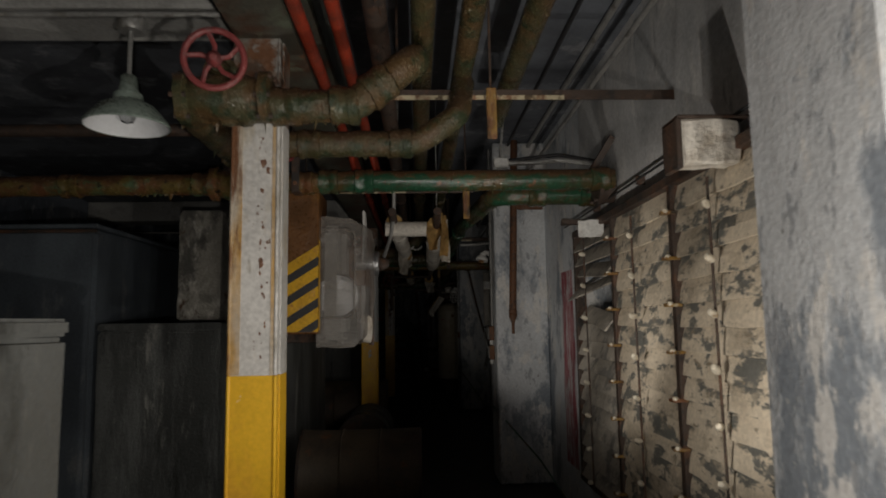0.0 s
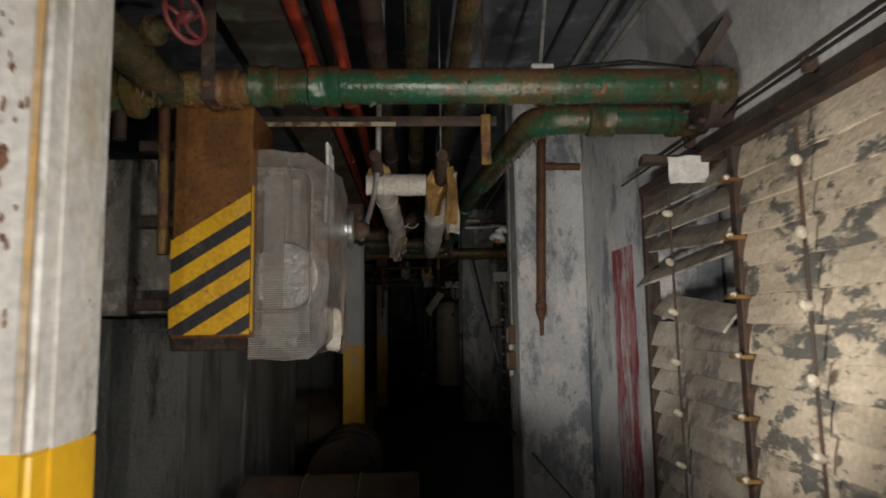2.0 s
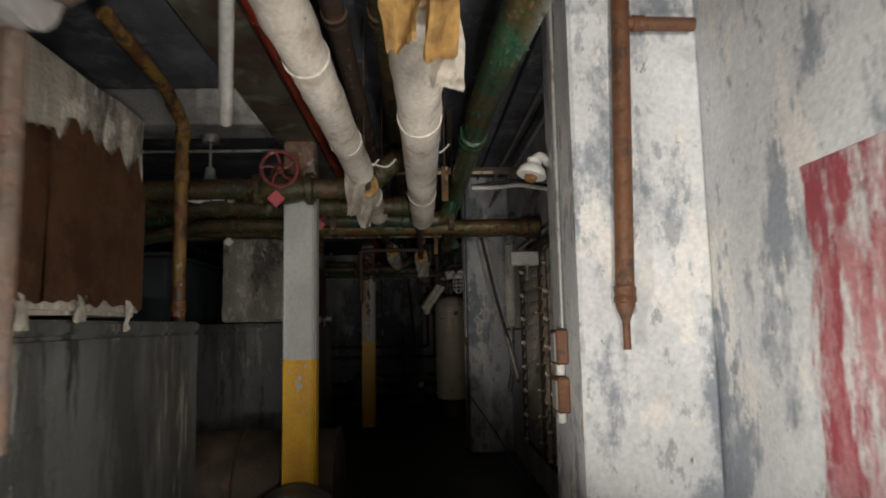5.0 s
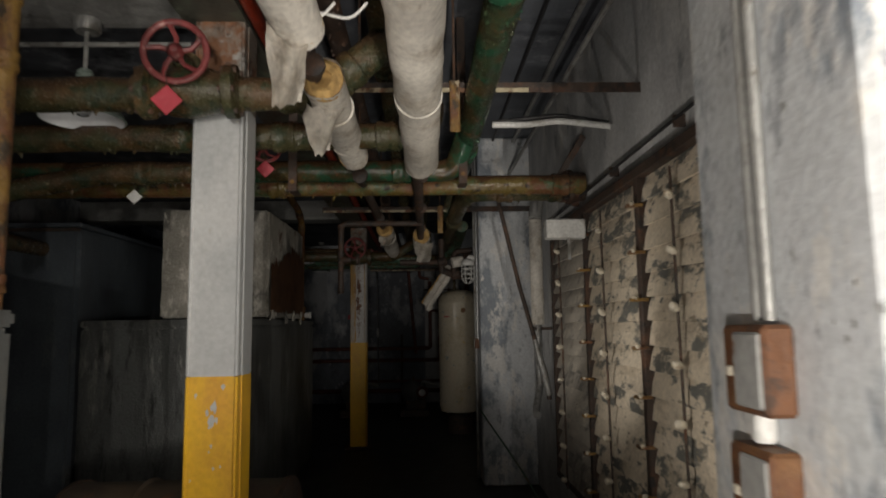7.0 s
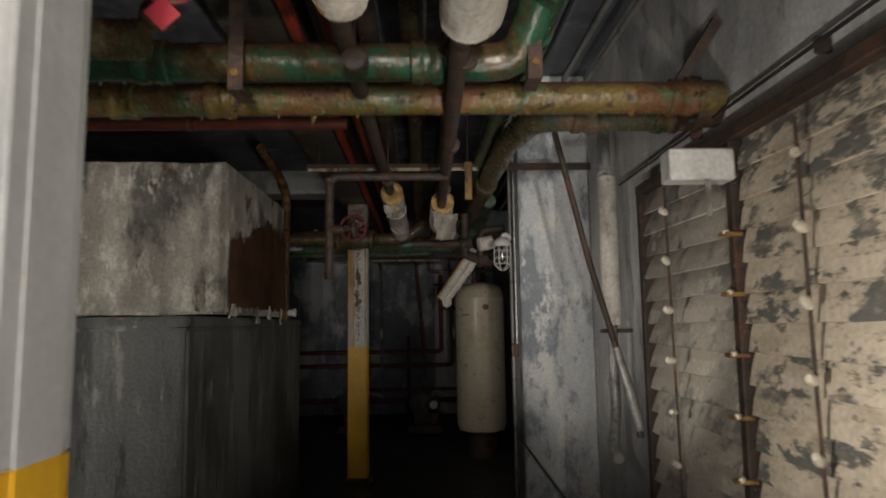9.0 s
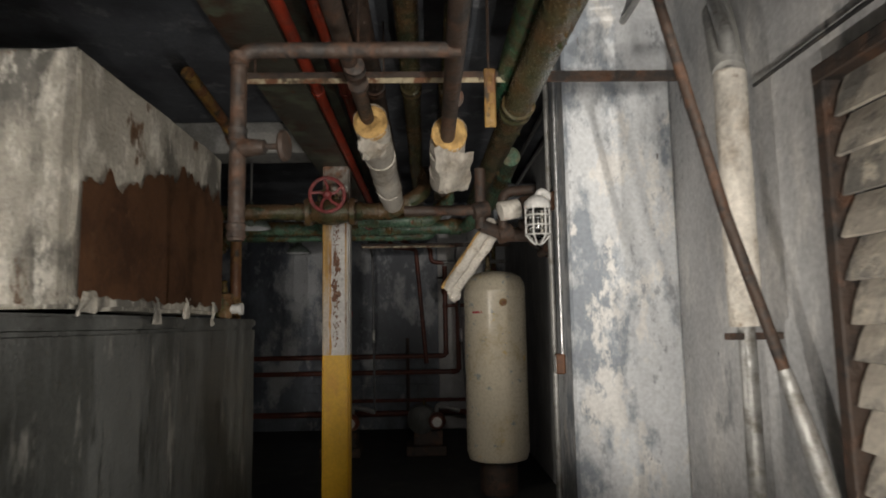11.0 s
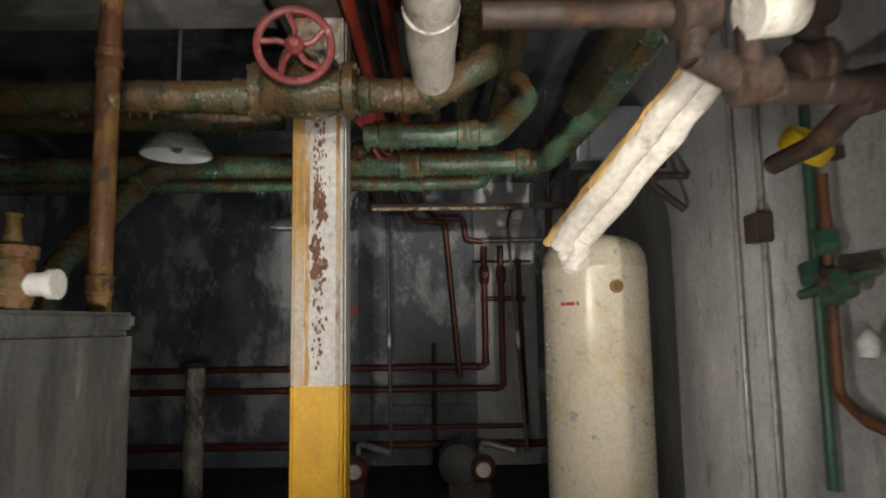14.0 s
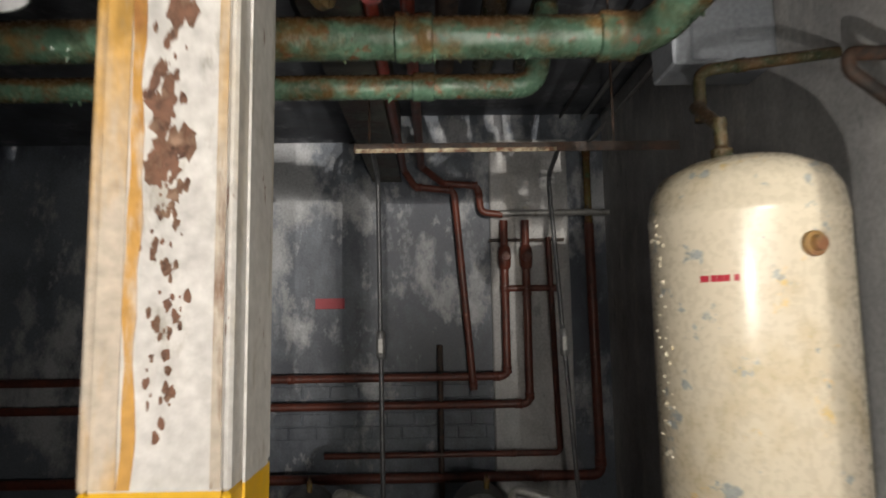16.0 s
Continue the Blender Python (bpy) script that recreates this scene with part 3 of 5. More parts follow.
# ---- plinths, tanks and lagged boxes on the west side
for y0 in (-0.75, 4.25, 9.3):
    h = holder("plinth", (-1.49, y0 + 1.29, 0), "large dark grey streaked concrete tank block on the floor", "tank block", "tank blocks")
    part("body", wobble(box(-0.54, 0.54, -1.29, 1.29, 0, 1.34, 0.015, seg=2), 0.006, 3, 4), concrete, h)
    part("top_slab", wobble(box(-0.543, 0.543, -1.293, 1.293, 1.34, 1.387, 0.01, seg=2), 0.004, 4, 4), concrete, h)
    if y0 > 0:
        st = holder("storage_tank", (-2.78, y0 + 1.29, 0), "tall blue-grey painted tank standing on the floor", "tank", "tall tanks")
        part("shell", wobble(box(-0.72, 0.72, -1.29, 1.29, 0, 2.0, 0.03, seg=2), 0.008, 2, 4), blue_tank, st)
        part("lid", box(-0.74, 0.735, -1.31, 1.31, 2.0, 2.03, 0.006), blue_tank, st)
        part("rim_pipe", sweep(bmesh.new(), [(-0.7, -1.33, 1.98), (0.74, -1.33, 1.98)], 0.012, 8), rust, st, "", True)
        h = holder("lagged_box", (-1.32, y0 + 1.15, 1.39), "boxy duct covered in peeling pale lagging cement", "duct", "lagged ducts")
        bm = wobble(box(-0.39, 0.385, -0.68, 0.68, 0.012, 0.8, 0.015, seg=2), 0.012, 9, 7)
        part("lagging", bm, lag_box, h, "", False)
        bm = bmesh.new()
        n = 90
        top, bot = [], []
        for k in range(n + 1):
            y = -0.665 + 1.33 * k / n
            zt = 0.50 + 0.10 * math.sin(3.2 * y + 0.6) + 0.05 * noise.noise(Vector((y * 7, 2, 0))) + 0.025 * noise.noise(Vector((y * 31, 5, 0)))
            zb = 0.05 + 0.03 * noise.noise(Vector((y * 15, 9, 0)))
            zt += 0.07 * noise.noise(Vector((y * 13, 3, 3)))
            top.append(bm.verts.new((0.401 + 0.006 * noise.noise(Vector((y * 9, 1, 1))), y, max(zt, zb + 0.02))))
            bot.append(bm.verts.new((0.401, y, zb)))
        for k in range(n):
            bm.faces.new((bot[k], bot[k + 1], top[k + 1], top[k]))
        bmesh.ops.solidify(bm, geom=bm.faces[:], thickness=-0.006)
        part("bare_patch", bm, brown_patch, h, "bare dark brown patch where lagging has fallen")
        for k in range(4):
            y = (-0.6, -0.1, 0.22, 0.55)[k]
            w = (0.04, 0.018, 0.03, 0.022)[k]
            bm = box(0.392, 0.404, y - w, y + w, -0.01 - 0.03 * (k % 2), 0.07, 0.003)
            part("torn_edge", wobble(bm, 0.02, 19, 3), lag_box, h)

# ---- drums and small tanks on the floor
def drum(at, r, length, axis, mat, label):
    bm = lathe(bmesh.new(), [(r * 0.93, -length / 2 + 0.012), (r * 0.97, -length / 2 + 0.012), (r * 1.0, -length / 2), (r * 1.0, -length / 2 + 0.02), (r * 0.985, -length / 2 + 0.03), (r * 0.985, -length * 0.17),
                            (r * 1.02, -length * 0.16), (r * 0.985, -length * 0.15), (r * 0.985, length * 0.15), (r * 1.02, length * 0.16), (r * 0.985, length * 0.17), (r * 0.985, length / 2 - 0.03), (r, length / 2 - 0.02), (r, length / 2), (r * 0.97, length / 2 - 0.012), (r * 0.93, length / 2 - 0.012)], at, axis, 40)
    ob = thing("drum", wobble(bm, 0.004, 6), mat, label, "drum", "steel drums", True)
    ax = Vector(axis)
    for s in (-1, 1):
        part("rim", lathe(bmesh.new(), [(r * 0.96, -0.012), (r * 1.012, -0.010), (r * 1.012, 0.010), (r * 0.96, 0.012)], Vector(at) + ax * s * (length / 2 - 0.004), axis, 40), rust, ob, "", True)
    part("bung", lathe(bmesh.new(), [(0.03, 0.0), (0.03, 0.012), (0.0, 0.014)], Vector(at) - ax * (length / 2 - 0.01) + Vector((0, 0, r * 0.6)), -ax, 12), rust, ob, "", True)
    return ob


drum_m = material("dull_brown_drum", (0.10, 0.075, 0.05), [((0.06, 0.045, 0.035), 4, 0.54, 0.07), (RUST, 10, 0.62, 0.04)], 0.6)
drum((-0.40, 4.75, 0.315), 0.31, 0.82, (1, 0, 0), drum_m, "dull brown steel drum lying on the floor")
drum((-0.52, 6.75, 0.26), 0.255, 0.85, (0, 1, 0), concrete, "grey steel cylinder lying on the floor")
drum((-0.80, 7.75, 0.36), 0.355, 0.86, (1, 0, 0), drum_m, "dull brown steel drum lying beside a column")

# ---- longitudinal pipes under the ceiling
ZL = 2.42
for x, r, m, lab in ((-0.41, 0.026, red, "bright red painted pipe under the ceiling"), (-0.28, 0.026, red, "bright red painted pipe under the ceiling"),
                     (-0.14, 0.042, rust, "brown rusty pipe under the ceiling"), (0.03, 0.045, olive, "olive grimy pipe under the ceiling"), (0.21, 0.045, olive, "olive grimy pipe under the ceiling")):
    pipe([(x, -2.8, ZL + r), (x, 14.3, ZL + r)], r, m, lab, [(0, 0.22), (0, 0.5), (0, 0.62), (0, 0.8)], group="ceiling pipes")
pipe([(0.44, -2.8, ZL + 0.05), (0.44, 3.5, ZL + 0.05)], 0.048, olive, "olive grimy pipe under the ceiling", [(0, 0.7)], group="ceiling pipes")
pipe([(1.0, -2.8, CEIL - 0.03), (1.0, 16.5, CEIL - 0.03)], 0.018, steel_grey, "grey conduit fixed along the ceiling", group="conduits")
pipe([(0.82, -2.8, CEIL - 0.02), (0.82, 16.5, CEIL - 0.02)], 0.012, black_rubber, "black conduit fixed along the ceiling", group="conduits")

# pale rusty yellow edge; the lamp's glint on it is put into the colour
edge_m = material("worn_yellow_edge", (0.46, 0.40, 0.27), [(RUST, 9, 0.53, 0.04), ((0.10, 0.07, 0.04), 22, 0.57, 0.03)], 0.5, bump=0.4)


# ---- cross pipes, bay by bay
def strut(y, z, x0, x1, plate_x=None, mat=rust):
    h = holder("pipe_support", ((x0 + x1) / 2, y, z), "rusty angle-iron pipe support with hanger rods", "pipe support", "pipe supports")
    bm = box(x0, x1, y - 0.02, y - 0.015, z - 0.022, z + 0.022)
    box(x0, x1, y - 0.015, y + 0.025, z + 0.017, z + 0.022, bm=bm)
    under(part("angle_bar", bm, mat), h)
    under(part("worn_edge", wobble(box(x0 + 0.01, x0 + (x1 - x0) * 0.62, y - 0.024, y - 0.0205, z - 0.023, z - 0.004), 0.0008, 30), edge_m, None, "pale yellow rusty edge with lamp glint put into its colour"), h)
    for x in (x0 + 0.07, plate_x if plate_x is not None else x1 - 0.3):
        under(part("hanger_rod", sweep(bmesh.new(), [(x, y + 0.005, z + 0.02), (x, y + 0.005, CEIL - 0.001)], 0.006, 8), rust, smooth=True), h)
    if plate_x is not None:
        under(part("hanger_plate", box(plate_x - 0.022, plate_x + 0.022, y - 0.032, y - 0.022, z - 0.2, z + 0.03, 0.004), ochre), h)
    return h


def flat_hanger(x, y, z):
    h = holder("pipe_hanger", (x, y, z), "grimy flat iron hanger bar holding a cross pipe", "hanger", "flat hangers")
    part("bar", wobble(box(-0.022, 0.022, -0.004, 0.004, 0.0, CEIL - z - 0.001, 0.001), 0.002, 12), rust, h)
    part("bolt", lathe(bmesh.new(), [(0.0, -0.012), (0.012, -0.012), (0.012, 0.0)], (0, -0.003, 0.04), (0, 1, 0), 6), ochre, h)
    part("foot", box(-0.022, 0.022, 0.0, 0.12, -0.006, 0.002, 0.001), rust, h)


for k, dy in enumerate((0.0, 4.94)):
    strut(2.76 + dy, 2.345, -0.15, WALL, 0.33)
strut(4.28, 2.24, -0.8, 0.38, 0.33)
strut(10.27, 2.27, -0.62, WALL - 0.06, 0.34)
strut(14.45, 2.13, -0.56, 0.95, None, rust)

# first bay
pipe([(-3.6, 3.61, 2.13), (-0.50, 3.61, 2.15)], 0.058, brassy, "brown rusted pipe with lumpy fittings behind the column", [(0, 0.55), (0, 0.78), (0, 0.84), (0, 0.96)], group="cross pipes", rough=0.006)
pipe([(-0.52, 3.61, 2.155), (1.12, 3.61, 2.16)], 0.060, green, "glossy green painted pipe with rust along its top, across the passage", [(0, 0.02), (0, 0.14), (0, 0.95)], group="cross pipes")
pipe([(1.13, 3.84, 2.115), (0.47, 3.84, 2.115), (0.43, 6.2, 2.28), (0.43, 10.8, 2.30)], 0.060, green, "green painted pipe with an elbow turning along the passage", [(0, 0.15), (0, 0.62), (2, 0.1), (2, 0.5)], group="cross pipes", bend=0.16)
pipe([(-0.80, 3.58, 2.13), (-0.80, 2.25, 2.12), (-0.22, 2.25, 2.13), (0.0, 2.25, 2.30), (0.0, 2.55, 2.42)], 0.058, olive, "lumpy olive pipe crossing behind the column", [(0, 0.5), (1, 0.3), (1, 0.6), (1, 0.95), (2, 0.4)], group="cross pipes", bend=0.1, rough=0.006)
pipe([(-0.62, 2.64, 2.10), (0.0, 2.64, 2.10), (0.18, 2.64, 2.22), (0.21, 2.8, 2.42)], 0.052, olive, "lumpy olive pipe crossing behind the column", [(0, 0.3), (0, 0.9)], group="cross pipes", bend=0.1, rough=0.005)
flat_hanger(-0.66, 3.53, 2.09)
pipe([(-3.6, 3.1, 2.30), (-0.8, 3.1, 2.30)], 0.03, rust, "dark rusty pipe behind the beam", group="cross pipes")
for x in (-0.41, -0.28):
    dv = holder("drain_cock", (x + 0.05, 4.0, 2.22), "orange-red painted drain cock under a ceiling pipe", "valve", "drain cocks")
    part("stem", sweep(bmesh.new(), [(-0.05, 0, 0.21), (-0.03, 0, 0.12), (0, 0, 0.0)], 0.018, 10), red, dv, "", True)
    part("body", wobble(lathe(bmesh.new(), [(0.02, -0.03), (0.032, -0.02), (0.034, 0.02), (0.02, 0.03)], (0, 0, 0.06), (0, 0, 1), 12), 0.003, 30), red, dv, "", True)
    part("spout", sweep(bmesh.new(), rounded([(0, 0, 0.03), (0.0, -0.02, 0.0), (-0.02, -0.06, -0.02)], 0.02), 0.013, 8), red, dv, "", True)
hit_wheel((-0.657, 2.08, 2.23), (0.15, -0.9, -0.1), 0.095)
hit_wheel((-0.70, 3.42, 2.31), (0.85, -0.45, 0.1), 0.08)
# second bay
pipe([(-3.6, 8.63, 2.11), (1.12, 8.63, 2.12)], 0.056, brassy, "brownish pipe with worn green paint across the passage", [(0, 0.56), (0, 0.63), (0, 0.97)], group="cross pipes")
pipe([(-3.6, 8.36, 2.14), (0.36, 8.36, 2.14), (0.42, 8.2, 2.3)], 0.058, green, "glossy green painted pipe across the passage", [(0, 0.72), (0, 0.93)], group="cross pipes", bend=0.1)
pipe([(1.13, 8.86, 2.125), (0.5, 8.86, 2.125), (0.46, 9.4, 2.17), (0.45, 12.6, 2.22)], 0.056, olive, "grimy green pipe with an elbow turning along the passage", [(0, 0.2), (0, 0.7), (2, 0.3)], group="cross pipes", bend=0.14)
pipe([(-3.6, 7.17, 2.13), (-0.16, 7.17, 2.13), (0.04, 7.17, 2.30), (0.04, 7.5, 2.42)], 0.058, olive, "lumpy green pipe crossing behind the column", [(0, 0.83), (0, 0.89), (0, 0.975), (1, 0.4)], group="cross pipes", bend=0.1, rough=0.006)
pipe([(-3.6, 7.58, 2.09), (0.2, 7.58, 2.10), (0.24, 7.8, 2.3)], 0.054, olive, "lumpy green pipe crossing behind the column", [(0, 0.75), (0, 0.85), (0, 0.96)], group="cross pipes", bend=0.1, rough=0.006)
pipe([(-3.6, 9.2, 2.21), (-0.26, 9.2, 2.21)], 0.026, oxide, "faded red pipe across the passage", [(0, 0.8)], group="cross pipes")
flat_hanger(-0.47, 8.25, 2.02)
flat_hanger(0.40, 8.27, 2.06)
pipe([(-2.3, 8.0, 1.86), (-1.3, 8.0, 2.05), (-0.62, 8.0, 2.05)], 0.05, olive, "olive pipe sloping down towards the tank", [(1, 0.3)], group="cross pipes", bend=0.15)
pipe([(-2.3, 8.0, 1.86), (-2.3, 9.35, 1.86)], 0.05, olive, "olive pipe running into the tank", group="cross pipes")
hit_wheel((-0.59, 6.97, 2.198), (0.15, -0.9, -0.05), 0.095)
hit_wheel((-0.52, 7.85, 2.13), (0.4, -0.8, 0.3), 0.07)
# third bay
pipe([(-3.6, 12.10, 2.08), (-0.12, 12.10, 2.08), (0.08, 12.10, 2.2), (0.10, 12.4, 2.40)], 0.052, olive, "lumpy green pipe crossing in front of the column", [(0, 0.83), (0, 0.93), (0, 0.985)], group="cross pipes", bend=0.1, rough=0.006)
pipe([(-0.40, 12.62, 2.10), (0.12, 12.62, 2.10), (0.26, 12.62, 2.24), (0.26, 12.9, 2.42)], 0.050, teal, "faded teal pipe with a raised elbow", [(0, 0.2), (0, 0.8)], group="cross pipes", bend=0.08, rough=0.004)
pipe([(-3.6, 13.3, 2.14), (0.44, 13.3, 2.15), (0.62, 12.9, 2.3), (0.62, 11.8, 2.36)], 0.062, teal, "faded teal pipe streaked with rust across the passage", [(0, 0.83), (0, 0.975)], group="cross pipes", bend=0.14)
pipe([(-3.6, 13.62, 2.12), (0.15, 13.62, 2.12), (0.2, 13.62, 2.4)], 0.042, teal, "faded teal pipe streaked with rust across the passage", [(0, 0.9)], group="cross pipes", bend=0.08)
pipe([(-3.6, 12.72, 2.20), (-0.75, 12.72, 2.20)], 0.045, olive, "green grimy pipe behind the column", [(0, 0.5), (0, 0.9)], group="cross pipes")
pipe([(-1.42, 13.3, 2.14), (-1.52, 13.22, 2.09), (-1.68, 12.75, 1.6), (-1.7, 12.7, 1.4), (-1.7, 12.7, 0.0)], 0.05, teal, "teal pipe sloping down from a cross pipe to the floor", [(1, 0.2), (1, 0.8)], group="cross pipes", bend=0.1)
hit_wheel((-0.515, 11.86, 2.145), (0.12, -0.95, -0.05), 0.105)
hit_wheel((-0.36, 12.95, 2.16), (0.8, -0.5, 0.1), 0.075)


def diamond(x, y, z, s, mat, lab):
    bm = bmesh.new()
    box(-s, s, -0.002, 0.002, -s, s, 0.002, bm)
    bmesh.ops.transform(bm, matrix=pose(x, y, z, 4, 45, 12), verts=bm.verts)
    ob = thing("valve_tag", bm, mat, lab, "tag", "valve tags")
    part("tag_wire", sweep(bmesh.new(), [(x, y, z + s), (x - 0.01, y + 0.01, z + s + 0.06), (x, y + 0.03, z + s + 0.09)], 0.0015, 6), rust, ob)


diamond(-0.60, 6.94, 2.03, 0.034, tag_red, "red diamond tag hanging from a valve wheel")
diamond(-0.50, 7.80, 2.02, 0.028, tag_red, "red diamond tag hanging from a valve")
diamond(-1.15, 8.0, 1.94, 0.025, white_metal, "white diamond tag hanging from a pipe")
diamond(-0.40, 12.6, 2.17, 0.04, tag_red, "red diamond tag hanging from a pipe")


# ---- the two lagged pipes along the passage
def lag(x, z, y0, y1, r, mat, label, open_end=True, skew=0.0):
    h = holder("pipe_lagging", (x, y0, z), label, "pipe insulation", "pipe lagging")
    pts = split([(0, 0, 0), (0, y1 - y0, 0)], 0.05)
    bm = sweep(bmesh.new(), pts, r, 20, False)
    for v in bm.verts:
        w = Vector((x, y0, z)) + v.co
        v.co += noise.noise_vector(w * 7) * r * 0.10 + noise.noise_vector(w * 23) * r * 0.05
    part("jacket", bm, mat, h, "", True)
    if open_end:
        for yy in (0.0, y1 - y0):
            s = 1 if yy else -1
            bm = lathe(bmesh.new(), [(0.026, -s * 0.012), (0.028, s * 0.002), (r * 0.7, s * 0.008), (r * 0.97, -s * 0.004), (r * 0.99, -s * 0.03)], (0, yy, 0), (0, 1, 0), 20)
            part("wool_end", wobble(bm, 0.004, 40), foam, h, "orange glass wool showing at the cut end", True)
    for f in (0.3, 0.72):
        part("band", lathe(bmesh.new(), [(r * 1.03, -0.007), (r * 1.06, -0.005), (r * 1.06, 0.005), (r * 1.03, 0.007)], (0, (y1 - y0) * f, 0), (0, 1, 0), 20), canvas, h, "", True)
    h.rotation_euler.z = -math.atan(skew / (y1 - y0))
    return h


ZP = 2.04
for x in (-0.12, 0.185):
    pipe([(x - 0.045, 4.35, ZP + 0.07), (x - 0.04, 4.7, ZP + 0.035), (x, 6.7, ZP + 0.03), (x, 12.9 if x < 0 else 11.3, ZP + (0.14 if x < 0 else 0.0))], 0.027, rust, "dark rusty pipe hung along the passage", [(2, 0.25), (2, 0.5)], group="hung pipes")
lag(-0.16, ZP + 0.035, 4.62, 6.55, 0.062, canvas, "white canvas lagging on a hung pipe, torn at its end", True, 0.04)
lag(-0.12, ZP + 0.05, 6.92, 7.85, 0.066, canvas, "white canvas lagging on a hung pipe, loose and sagging")
lag(0.147, ZP + 0.03, 4.75, 7.9, 0.075, canvas, "thick white canvas lagging on a hung pipe, torn open", True, 0.038)
lag(-0.12, ZP + 0.09, 10.35, 12.1, 0.070, canvas, "white canvas lagging with orange wool at its ends")
lag(0.185, ZP + 0.02, 10.28, 11.1, 0.070, canvas, "torn white canvas lagging with orange wool at its ends")
# bridge between the two pipes
b = lag(0, 0, 0, 0.29, 0.052, canvas, "short white lagged bridge pipe between two hung pipes", False)
b.matrix_basis = pose(-0.22, 4.62, 2.03, 0, -4, -90)


def scrap(at, w, h, mat, name, label, cat, turn=0, lean=0, curl=0.03):
    bm = bmesh.new()
    nx, nz = 8, 10
    grid = []
    for j in range(nz + 1):
        row = []
        for i in range(nx + 1):
            u, v = i / nx - 0.5, j / nz
            ww = w * (1 - 0.35 * v + 0.18 * noise.noise(Vector((v * 4, at[1], u))))
            row.append(bm.verts.new((u * ww, curl * math.sin(u * 5 + v * 3) + 0.01 * noise.noise(Vector((u * 7, v * 7, at[0]))), -v * h + 0.03 * noise.noise(Vector((u * 6, 3, at[2]))))))
        grid.append(row)
    for a, c in zip(grid, grid[1:]):
        for i in range(nx):
            bm.faces.new((a[i], a[i + 1], c[i + 1], c[i]))
    bmesh.ops.solidify(bm, geom=bm.faces[:], thickness=0.003)
    bmesh.ops.transform(bm, matrix=pose(*at, lean, 0, turn), verts=bm.verts)
    return thing(name, bm, mat, label, cat, "torn lagging", True)


scrap((-0.14, 6.50, 2.06), 0.11, 0.20, canvas, "torn_canvas", "torn white canvas flap hanging from a lagged pipe", "insulation", 10)
scrap((-0.13, 7.02, 2.03), 0.12, 0.15, canvas, "torn_canvas", "torn white canvas flap hanging from a lagged pipe", "insulation", -20)
scrap((0.19, 4.66, 2.14), 0.075, 0.30, foam, "torn_wool", "torn orange glass wool hanging from a pipe", "insulation", 30)
scrap((0.12, 4.72, 2.05), 0.10, 0.16, foam, "torn_wool", "torn orange glass wool hanging from a pipe", "insulation", -10)
scrap((0.205, 4.70, 2.1), 0.06, 0.30, canvas, "torn_canvas", "torn white canvas strip hanging from a lagged pipe", "insulation", 70)
scrap((0.20, 10.30, 2.0), 0.16, 0.16, canvas, "torn_canvas", "torn white canvas flap hanging from a lagged pipe", "insulation", 5)
scrap((-0.11, 10.38, 2.06), 0.13, 0.07, canvas, "torn_canvas", "torn white canvas collar on a lagged pipe", "insulation", 0)
pipe([(-0.13, 4.45, CEIL), (-0.15, 4.45, 2.5), (-0.16, 4.5, 2.1), (-0.19, 4.62, 1.96), (-0.27, 4.9, 1.8)], 0.014, steel_grey, "grey flexible conduit hanging from the ceiling", name="conduit", bend=0.1)
pipe([(0.14, 4.5, CEIL), (0.14, 4.5, 2.12)], 0.004, steel_grey, "thin hanger wire from the ceiling", name="hanger_wire")
for x in (-0.12, 0.185):
    for y in (6.75, 8.15, 9.9, 11.2):
        if x > 0 and y > 11:
            continue
        pipe([(x, y, CEIL), (x, y, ZP + 0.05)], 0.005, rust, "thin iron hanger rod from the ceiling", name="hanger_rod", group="hanger rods")
        thing("pipe_hanger", lathe(bmesh.new(), [(0.029, -0.012), (0.034, -0.010), (0.034, 0.010), (0.029, 0.012)], (x, y, ZP + 0.022 + (0.05 if x < 0 and y > 9 else 0)), (0, 1, 0), 14), rust, "rusty clevis hanger ring round a pipe", "hanger", "pipe hangers", True)
for x in (-0.08, -0.16, 0.16):
    ym = 6.3 if x > 0 else 6.55
    pipe([(x, ym, ZP + 0.08), (x + 0.09, ym - 0.02, ZP + 0.05), (x + 0.13, ym - 0.03, ZP + 0.09)], 0.0035, white_metal, "loose white plastic tie on a lagged pipe", name="tie_strap", bend=0.05)
# hanging valve pipe with cross link
pipe([(0.185, 9.45, 2.03), (-0.37, 9.45, 2.03), (-0.37, 9.45, 1.55)], 0.020, rust, "rusty drop pipe with a short valve", [(1, 0.05), (1, 0.45), (1, 0.95)], name="drop_pipe", bend=0.05)
hv = holder("drain_valve", (-0.37, 9.45, 1.78), "rusty drain valve on a drop pipe", "valve")
part("body", lathe(bmesh.new(), [(0.02, 0), (0.024, 0.02), (0.018, 0.07), (0.008, 0.075), (0.008, 0.12)], (0, 0, 0), (1, -0.15, 0), 12), rust, hv, "", True)
part("handle", lathe(bmesh.new(), [(0.036, 0.112), (0.04, 0.118), (0.036, 0.126), (0.01, 0.13)], (0, 0, 0), (1, -0.15, 0), 12), rust, hv, "", True)

# ---- hazard-striped cabinet and its plastic-hooded burner
hb = holder("hazard_box", (-0.695, 3.72, 1.31), "brown steel box with worn yellow and black hazard stripes", "machine guard")
part("body", wobble(box(-0.136, 0.136, 0, 0.34, 0, 0.825, 0.008), 0.002, 8), haz_brown, hb)


